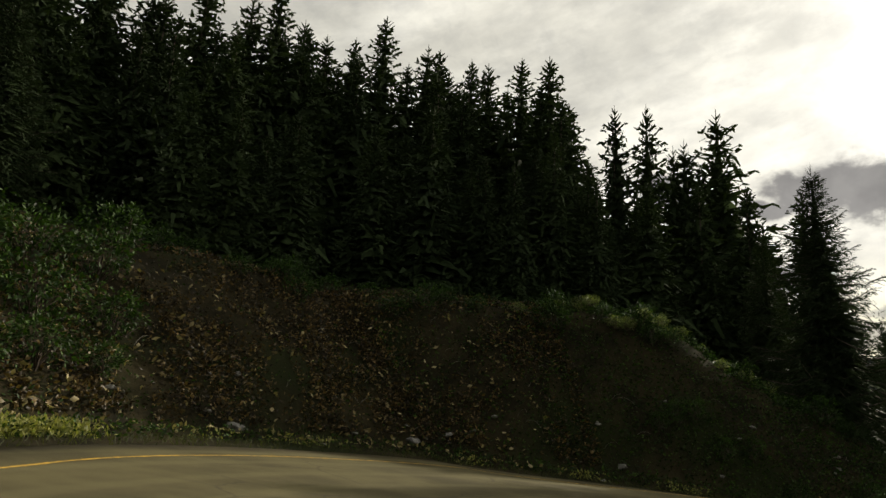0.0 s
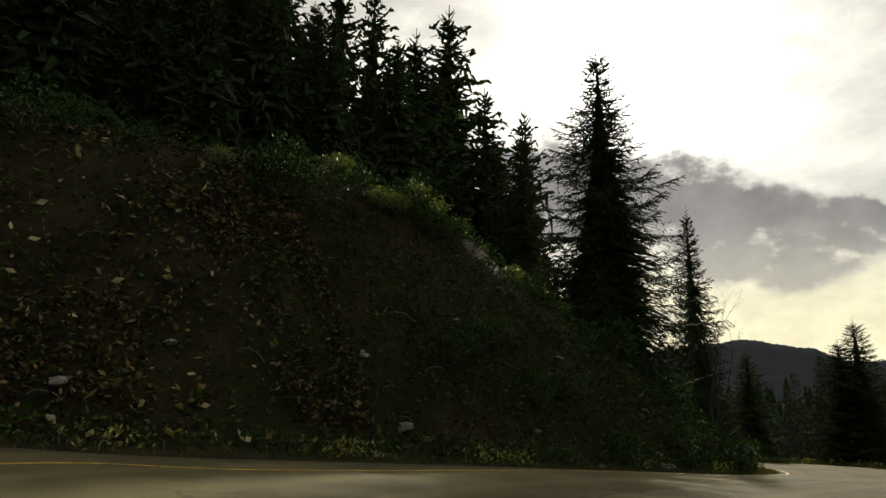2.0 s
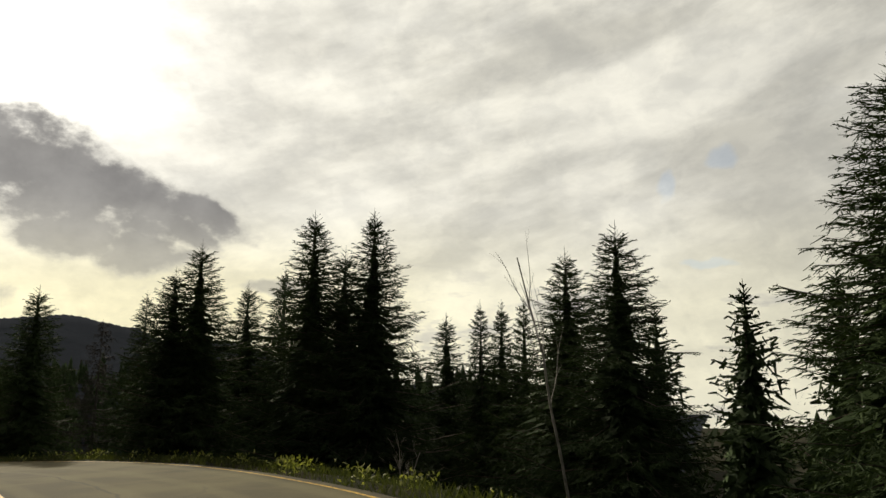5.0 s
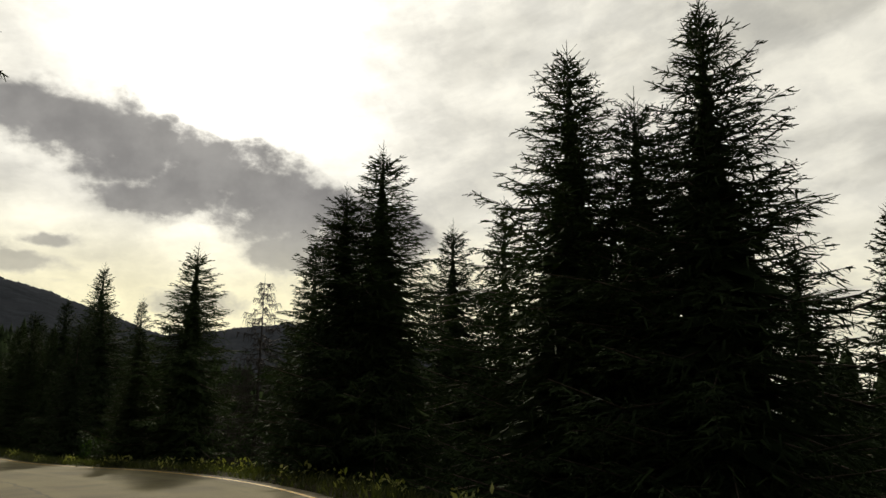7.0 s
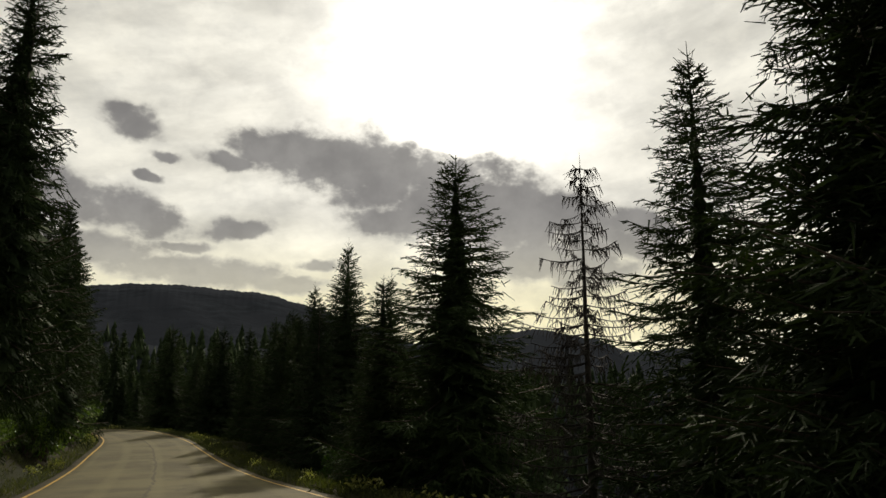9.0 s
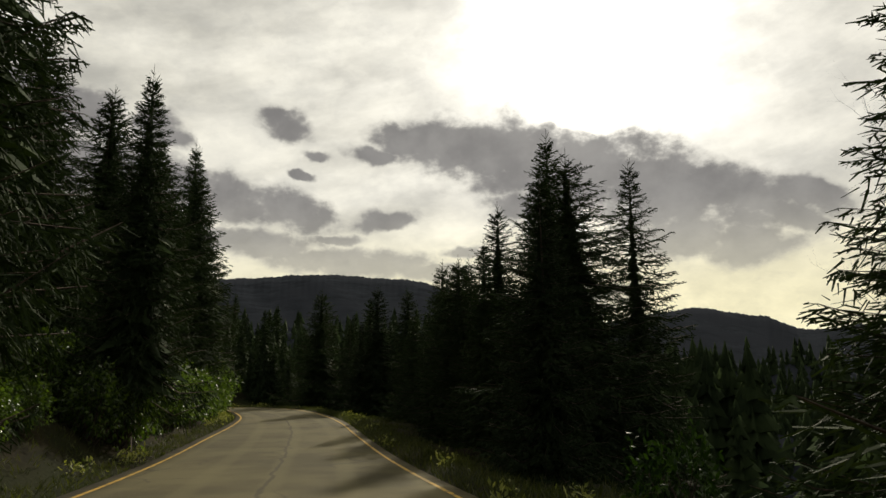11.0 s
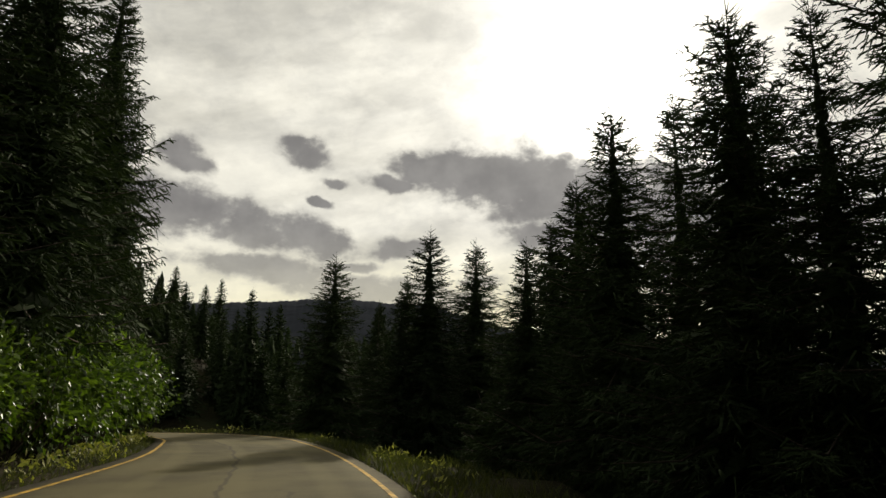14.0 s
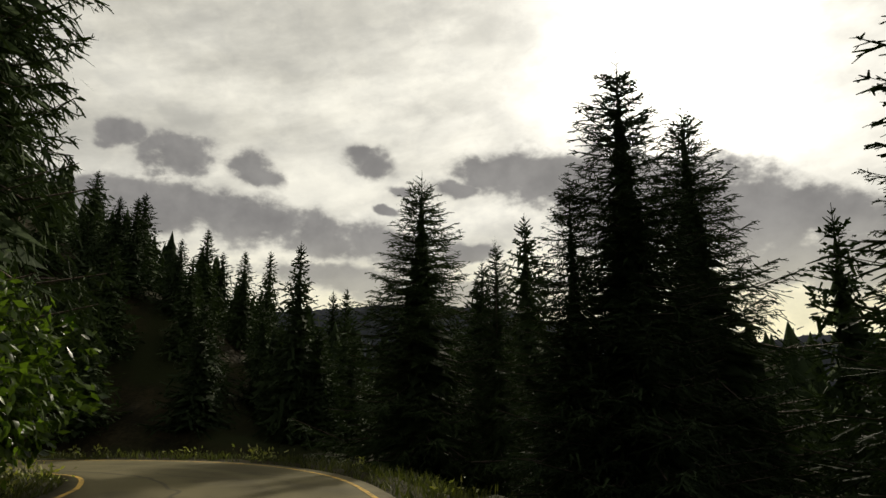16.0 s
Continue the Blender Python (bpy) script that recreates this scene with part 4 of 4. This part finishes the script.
def dead_spruce(x, y, top):
    rng = np.random.default_rng(31)
    z = float(land(x, y)[0])
    h = top - z
    tree = new("dead_spruce")
    part("trunk", loft_trunk(rng, h, 0.105, DEAD_WOOD, 0.006), tree)
    paths, radii = [], []
    for zz in np.arange(h * 0.16, h * 0.97, 0.19):
        u = zz / h
        for k in range(rng.integers(4, 7)):
            az = rng.uniform(0, 6.28)
            ln = (2.1 * (1 - u) ** 0.8 + 0.16) * rng.uniform(0.45, 1.1)
            ts = np.linspace(0, 1, 5)
            out = np.array([math.cos(az), math.sin(az), 0])
            p = out * (ts * ln)[:, None] + np.array([0, 0, 1.0]) * (zz + ln * (-0.25 * ts + 0.26 * ts ** 2.6))[:, None]
            paths.append(p); radii.append((0.028 * (1.15 - u), 0.009))
            for j in range(int(5 + ln * 13)):
                s = rng.uniform(0.25, 1.0)
                q = np.array([np.interp(s, ts, p[:, i]) for i in range(3)])
                side = np.array([-out[1], out[0], 0]) * rng.normal(0, 0.5)
                w = out * rng.uniform(0, 0.5) + side + np.array([0, 0, -rng.uniform(0.4, 1.0)])
                l2 = rng.uniform(0.1, 0.34)
                paths.append(np.array([q, q + w * l2 * 0.6, q + w * l2 + np.array([0, 0, -0.03])])); radii.append((0.0095, 0.005))
    part("crown", sweep(paths, radii, DEAD_WOOD, "crown", 3), tree, "grey needleless drooping twigs")
    tree.matrix_basis = Matrix.Translation((x, y, z - 0.05))
    tagged(tree, "dead grey spruce with bare hanging twigs beside living spruces", "dead tree")


dead_spruce(37.7, 59.8, 3.75)


def bare_tree(x, y, h, seed, stems, spread, lean=(0, 0), label="", name="bare_tree", mat=PALE_BARK, thin=1.0, fork=0.75):
    """A leafless young tree: several rising stems that fork into fine twigs."""
    rng = np.random.default_rng(seed)
    z = float(land(x, y)[0])
    tree = new(name)
    main, twig, rm, rt = [], [], [], []

    def grow(p, d, ln, r, depth):
        n = 6
        pts = [p]
        for i in range(n):
            d = d + rng.normal(0, 0.09, 3) + np.array([0, 0, 0.05])
            d /= np.linalg.norm(d)
            pts.append(pts[-1] + d * ln / n)
        pts = np.array(pts)
        (main if depth == 0 else twig).append(pts)
        (rm if depth == 0 else rt).append((r, r * 0.35))
        if depth < 3:
            for i in range(7 if depth == 0 else 4):
                s = rng.uniform(0.25, 1.0)
                q = np.array([np.interp(s * n, np.arange(n + 1), pts[:, k]) for k in range(3)])
                w = d + any_way(rng, 1)[0] * fork
                w[2] = abs(w[2]) * 0.8 + 0.25
                w /= np.linalg.norm(w)
                grow(q, w, ln * rng.uniform(0.28, 0.5) * min(1.0, fork + 0.25), r * 0.42 * (1.1 - 0.5 * s), depth + 1)

    for i in range(stems):
        az = 6.28 * i / stems + rng.uniform(0, 1)
        d = np.array([math.cos(az) * spread + lean[0], math.sin(az) * spread + lean[1], 1.0])
        grow(np.array([0, 0, -0.1]), d / np.linalg.norm(d), h * rng.uniform(0.75, 1.0), 0.045 * thin, 0)
    for p, r in zip(main, rm):
        part("stem", sweep([p], [r], mat, "stem", 6), tree)
    part("crown", sweep(twig, rt, mat, "crown", 3), tree)
    tree.matrix_basis = Matrix.Translation((x, y, z))
    return tagged(tree, label, "bare tree")


bare_tree(26.9, 32.97, 8.6, 46, 1, 0.0, (-0.08, 0.03), "pale leafless young tree with a thin stem on the verge", thin=0.9, fork=0.42)
bare_tree(26.4, 36.9, 1.3, 42, 3, 0.22, (0, 0), "small leafless sapling among verge plants", thin=0.4)
bare_tree(15.7, 40.2, 5.0, 43, 4, 0.3, (0.10, 0), "leafless bush with fanned thin branches on the bank", mat=DEAD_WOOD, thin=0.8)
bare_tree(42.5, 71.5, 5.5, 45, 3, 0.2, (0, 0), "leafless young tree among spruces", mat=DEAD_WOOD, thin=0.7)


# ---- leafy shrubs ----
def shrub_mesh(seed, n, leaf, mat, shape=(1.0, 1.0, 1.0), shell=0.55, hang=0.4):
    """Leaves on the outside of a lumpy crown one metre in radius and two high, and the sticks that bear them."""
    rng = np.random.default_rng(seed)
    d = any_way(rng, n)
    lump = 0.78 + 0.18 * np.sin(3 * np.arctan2(d[:, 1], d[:, 0]) + seed) + 0.18 * np.sin(5 * d[:, 2] + 4 * d[:, 0] + seed) + 0.14 * np.sin(9 * d[:, 1] + 7 * d[:, 2] + seed)
    r = lump * (shell + (1 - shell) * rng.random(n) ** 0.5) + rng.normal(0, 0.03, n)
    p = d * r[:, None] * np.array(shape) + np.array([0, 0, shape[2]])
    p[:, 2] = np.maximum(p[:, 2], 0.02)
    along = d * 0.7 + any_way(rng, n) * 0.75 + np.array([0, 0, -hang])
    along /= np.linalg.norm(along, axis=1, keepdims=True)
    across = np.cross(along, any_way(rng, n))
    across /= np.linalg.norm(across, axis=1, keepdims=True)
    ln = leaf * rng.uniform(0.6, 1.25, n)
    return mesh_of("foliage", *leaf_blades(p, along, across, ln, ln * rng.uniform(0.36, 0.5, n), 0.16), mat)


def shrub_sticks(seed, shape, n=26, mat=BARK):
    rng = np.random.default_rng(seed)
    paths = []
    for i in range(n):
        d = any_way(rng, 1)[0]
        d[2] = abs(d[2]) + 0.4
        end = d / np.linalg.norm(d) * rng.uniform(0.8, 1.0) * np.array(shape) * np.array([1, 1, 1.7])
        mid = end * 0.5 + rng.normal(0, 0.08, 3)
        paths.append(np.array([rng.normal(0, 0.06, 3) * np.array([1, 1, 0]) - np.array([0, 0, 0.1]), mid, end]))
    return sweep(paths, [(0.022, 0.006)] * n, mat, "stems", 4)


def shrub(name, parts, x, y, s, label, group, category="bush", turn=0.0, dz=-0.1, tall=1.0):
    top = new(name)
    part("stem", parts[1], top)
    part("foliage", parts[0], top)
    top.matrix_basis = Matrix.Translation((x, y, float(land(x, y)[0]) + dz)) @ pose(0, 0, 0, 0, 0, turn) @ Matrix.Diagonal((s, s, s * tall, 1))
    return tagged(top, label, category, group)


LAUREL_SHAPES = [(shrub_mesh(60 + i, 2500, 0.135, LAUREL, (1.0, 1.0, 0.95), shell=0.45), shrub_sticks(60 + i, (0.9, 0.9, 0.9))) for i in range(3)]
BRAMBLE_SHAPES = [(shrub_mesh(80 + i, 700, 0.16, SUNLIT_BRAMBLE, (1.0, 1.0, 0.6), hang=0.2), shrub_sticks(80 + i, (1.0, 1.0, 0.6))) for i in range(2)]
IVY_SHAPES = [(shrub_mesh(70 + i, 1000, 0.13, IVY, (1.0, 1.0, 0.7), hang=0.2), shrub_sticks(70 + i, (0.9, 0.9, 0.6))) for i in range(3)]


def along_edge(y_from, y_to, step, extra, side=1):
    """Places at an even step along one road edge, past it by extra metres."""
    rows = np.where((LINE[:, 1] >= y_from) & (LINE[:, 1] <= y_to))[0]
    for k in rows[::max(1, int(step / 0.5))]:
        o = LINE[k, 3] + extra if side > 0 else -LINE[k, 4] - extra
        yield LINE[k, 0] + LEFTWARD[k, 0] * o, LINE[k, 1] + LEFTWARD[k, 1] * o


def laurel_hedge():
    rng = np.random.default_rng(9)
    for i, (x, y) in enumerate(along_edge(85, 121, 1.5, 1.6)):
        shrub("laurel_bush", LAUREL_SHAPES[i % 3], x + rng.normal(0, 0.15), y, rng.uniform(0.95, 1.25) * (1.0 + 0.5 * min(max((y - 98) / 14, 0), 1)), "glossy green laurel bush crowding the road edge", "laurel hedge beside the road", turn=rng.uniform(0, 360), tall=rng.uniform(0.92, 1.2))
    for i, (x, y) in enumerate(along_edge(86, 121, 2.0, 3.4)):
        shrub("laurel_bush", LAUREL_SHAPES[(i + 1) % 3], x, y, rng.uniform(1.15, 1.4) * (1.0 + 0.45 * min(max((y - 98) / 14, 0), 1)), "glossy green laurel bush crowding the road edge", "laurel hedge beside the road", turn=rng.uniform(0, 360), tall=1.05)
    for i, (x, y) in enumerate(along_edge(66, 84, 2.0, 2.4)):
        shrub("laurel_bush", LAUREL_SHAPES[(i + 1) % 3], x, y, rng.uniform(0.6, 0.95), "low green laurel bush at the foot of the spruces", "laurel hedge beside the road", turn=rng.uniform(0, 360))


laurel_hedge()

BANK_BUSHES = [
    (-14.6, 13.0, 1.0), (-15.0, 15.4, 1.2), (-14.6, 17.4, 0.9), (-15.8, 19.0, 1.3), (-16.6, 16.6, 1.5), (-16.4, 13.6, 1.5), (-14.0, 10.8, 0.9),
    (-17.8, 20.2, 1.6), (-18.2, 17.6, 1.6), (-15.6, 10.6, 1.5), (-16.2, 7.4, 1.6), (-18.2, 14.4, 1.8), (-19.4, 22.6, 1.6)]
for i, (x, y, s) in enumerate(BANK_BUSHES):
    shrub("bank_bush", IVY_SHAPES[i % 3], x, y, s, "dark green leafy bush growing on the cut bank", "bushes on the bank", turn=i * 67.0)


def crest_bushes():
    """Dark undergrowth along the top of the cut and up among the trunks."""
    rng = np.random.default_rng(17)
    for i in range(64):
        k = int(rng.integers(70, 172))
        o = LINE[k, 3] + LINE[k, 8] + LINE[k, 6] * LINE[k, 9] * rng.uniform(0.8, 1.1) + rng.uniform(0, 3.0)
        x, y = LINE[k, :2] + LEFTWARD[k] * o
        shrub("undergrowth_bush", IVY_SHAPES[i % 3], x, y, rng.uniform(0.6, 1.3), "dark low bush in the undergrowth above the cut bank", "undergrowth above the bank", turn=rng.uniform(0, 360), dz=-0.3, tall=rng.uniform(0.8, 1.2))


crest_bushes()
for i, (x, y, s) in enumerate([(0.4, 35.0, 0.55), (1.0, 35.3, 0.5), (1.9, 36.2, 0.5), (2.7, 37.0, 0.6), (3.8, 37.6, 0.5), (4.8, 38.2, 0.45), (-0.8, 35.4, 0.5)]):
    shrub("bramble", BRAMBLE_SHAPES[i % 2], x, y, s, "trailing bramble leaves in a sunlit tint over the bank edge", "brambles on the bank", "bramble", turn=i * 51.0, dz=0.35)
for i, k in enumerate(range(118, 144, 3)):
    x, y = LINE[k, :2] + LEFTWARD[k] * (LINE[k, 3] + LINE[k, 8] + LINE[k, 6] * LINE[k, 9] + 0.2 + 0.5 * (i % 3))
    shrub("bramble", BRAMBLE_SHAPES[i % 2], x, y, 0.5 + 0.12 * (i % 3), "trailing bramble leaves in a sunlit tint over the bank edge", "brambles on the bank", "bramble", turn=i * 77.0, dz=-0.05)
for i, (x, y, s) in enumerate([(37.7, 72.2, 0.75), (8.2, 34.6, 0.75), (11.5, 36.4, 0.9), (15.0, 37.6, 0.9), (18.6, 42.2, 0.85), (20.8, 44.9, 0.75), (5.0, 33.8, 0.7), (23.0, 49.6, 1.1), (3.0, 33.6, 0.7), (3.9, 34.1, 0.75), (2.2, 33.0, 0.6), (6.4, 34.6, 0.7), (24.4, 55.8, 1.3), (25.6, 62.0, 1.3)]):
    shrub("roadside_bush", IVY_SHAPES[i % 3], x, y, s, "dark green leafy bush at the roadside", "bushes at the roadside", turn=i * 83.0, tall=1.6 if i == 0 else 1.2)


# ---- stones at the foot of the bank ----
def stones():
    rng = np.random.default_rng(12)
    for i in range(34):
        bm = bmesh.new()
        bmesh.ops.create_icosphere(bm, subdivisions=2, radius=1.0)
        w = np.array([1.0, rng.uniform(0.55, 0.9), rng.uniform(0.3, 0.6)]) * rng.uniform(0.10, 0.20) * (2.0 if i % 5 == 0 else 1.0)
        seed = rng.uniform(0, 50)
        for v in bm.verts:
            k = 1 + 0.45 * noise.noise(v.co * 1.4 + Vector((seed, 0, 0)))
            v.co = Vector((v.co.x * w[0] * k, v.co.y * w[1] * k, v.co.z * w[2] * k))
        me = bpy.data.meshes.new("stone")
        bm.to_mesh(me)
        bm.free()
        me.materials.append(ROCK)
        k = rng.integers(84, 150)
        o = LINE[k, 3] + LINE[k, 8] + rng.uniform(-0.3, 2.0)
        x, y = LINE[k, :2] + LEFTWARD[k] * o
        ob = new("stone", me)
        ob.matrix_basis = Matrix.Translation((x, y, float(land(x, y)[0]) + w[2] * 0.4)) @ pose(0, 0, 0, rng.uniform(-15, 15), rng.uniform(-15, 15), rng.uniform(0, 360))
        tagged(ob, "grey angular stone fallen at the foot of the bank", "stone", "stones at the bank foot")


stones()


# ---- fallen leaves, bank growth, verge grass and flowers ----
def scatter(name, label, category, rng, k, o, mat, size, stretch, up, lift=(0.02, 0.04)):
    """Blades strewn at rows k of the line, o metres to its left; up: how upright they stand."""
    kf = np.clip(k + rng.uniform(-0.5, 0.5, len(k)), 0, len(LINE) - 1)
    x = at_row(kf, 0) + np.interp(kf, ROWS, LEFTWARD[:, 0]) * o
    y = at_row(kf, 1) + np.interp(kf, ROWS, LEFTWARD[:, 1]) * o
    p = np.column_stack([x, y, land(x, y) + rng.uniform(lift[0], lift[1], len(x))])
    n = len(p)
    along = any_way(rng, n) * (1 - up) + np.array([0, 0, 1.0]) * up
    along[:, 2] = np.where(up > 0.3, np.abs(along[:, 2]), along[:, 2] * 0.5 + 0.15)
    along /= np.linalg.norm(along, axis=1, keepdims=True)
    across = np.cross(along, any_way(rng, n))
    across /= np.linalg.norm(across, axis=1, keepdims=True)
    ln = size * rng.uniform(0.5, 1.4, n)
    tagged(new(name, mesh_of(name, *leaf_blades(p, along, across, ln, ln * stretch, 0.3), mat)), label, category, kind="stuff")


def strew():
    rng = np.random.default_rng(21)
    n = 44000
    k = rng.integers(93, 121, n)
    o = LINE[k, 3] + LINE[k, 8] + 0.15 + rng.beta(0.95, 1.6, n) * 9.8
    x, y = (LINE[k, :2] + LEFTWARD[k] * o[:, None]).T
    patch = wave(x, y, 0.8, 3.0) + 0.6 * wave(x, y, 1.9, 1.0) + rng.normal(0, 0.4, n) > -0.15
    scatter("leaf_litter", "large brown withered leaves over the steep cut bank", "leaves", rng, k[patch], o[patch], LITTER, 0.165, 0.5, 0.2, (0.0, 0.34))
    n = 30000
    k = rng.integers(74, 190, n)
    o = LINE[k, 3] + 0.8 + rng.beta(0.9, 2.2, n) * 10
    keep = (k < 98) | (rng.random(n) < 0.6)
    scatter("bank_growth", "low green leaves and creepers on the bank", "undergrowth", rng, k[keep], o[keep], IVY, 0.12, 0.5, 0.3, (0.0, 0.45))
    n = 20000
    k = rng.integers(112, 172, n)
    o = LINE[k, 3] + LINE[k, 8] * 0.7 + rng.beta(1.0, 1.3, n) * 6.5
    scatter("bank_growth", "dark leaves and creepers over the steep bank", "undergrowth", rng, k, o, IVY, 0.15, 0.5, 0.25, (0.0, 0.55))
    n = 900
    k = rng.integers(86, 118, n)
    o = LINE[k, 3] + LINE[k, 8] * 0.6 + rng.beta(0.9, 1.5, n) * 8
    scatter("leaf_litter", "large pale curled leaves lying on the cut bank", "leaves", rng, k, o, PALE_LEAF, 0.23, 0.6, 0.25, (0.05, 0.40))
    n = 29000
    k = rng.integers(150, 376, n)
    o = -LINE[k, 4] - 0.02 - rng.beta(0.9, 2.4, n) * 7
    scatter("verge_grass", "short grass and weeds along the downhill verge", "grass", rng, k, o, GRASS, 0.24, 0.1, 0.6, (-0.02, 0.02))
    n = 22000
    k = rng.integers(60, 380, n)
    o = LINE[k, 3] + 0.02 + rng.beta(0.9, 1.8, n) * 3
    scatter("verge_grass", "short grass and weeds along the uphill verge", "grass", rng, k, o, GRASS, 0.19, 0.12, 0.55, (-0.02, 0.02))

    def clumps(c, co, n, label):
        j = rng.integers(0, len(c), n)
        k = np.clip(c[j] + rng.integers(-1, 2, n) * (rng.random(n) < 0.5), 0, len(LINE) - 1)
        o = co[j] + rng.normal(0, 0.17, n)
        scatter("verge_flowers", label, "flowers", rng, k, o, BLOOM, 0.13, 0.42, 0.35, (0.0, 0.34))

    c = rng.integers(150, 360, 64)
    clumps(c, -LINE[c, 4] - rng.uniform(0.2, 1.5, 64), 1700, "yellow-green flowering weeds in clumps on the verge")
    c = np.r_[rng.integers(87, 94, 60), rng.integers(96, 150, 10), rng.integers(250, 360, 26)]
    clumps(c, LINE[c, 3] + np.where(c < 150, LINE[c, 8] * 0.6, 0.6) + rng.uniform(-0.3, 0.4, 96), 5200, "yellow-green flowering weeds at the foot of the bank")
    # dry arching canes on the bank
    paths = []
    for i in range(150):
        k = int(rng.integers(84, 150))
        o = LINE[k, 3] + LINE[k, 8] + rng.uniform(0.3, 9)
        x, y = LINE[k, :2] + LEFTWARD[k] * o
        t = np.linspace(0, 1, 7)
        az, ln = rng.uniform(0, 6.28), rng.uniform(0.5, 1.6)
        p = np.column_stack([x + math.cos(az) * t * ln * 0.7, y + math.sin(az) * t * ln * 0.7, float(land(x, y)[0]) + ln * (0.9 * t - 0.75 * t ** 2) + 0.02 * np.sin(9 * t)])
        paths.append(p)
    tagged(new("dry_canes", sweep(paths, [(0.012, 0.004)] * 150, PALE_BARK, "dry_canes", 3)), "thin dry arching canes among the bank leaves", "undergrowth", kind="stuff")


strew()
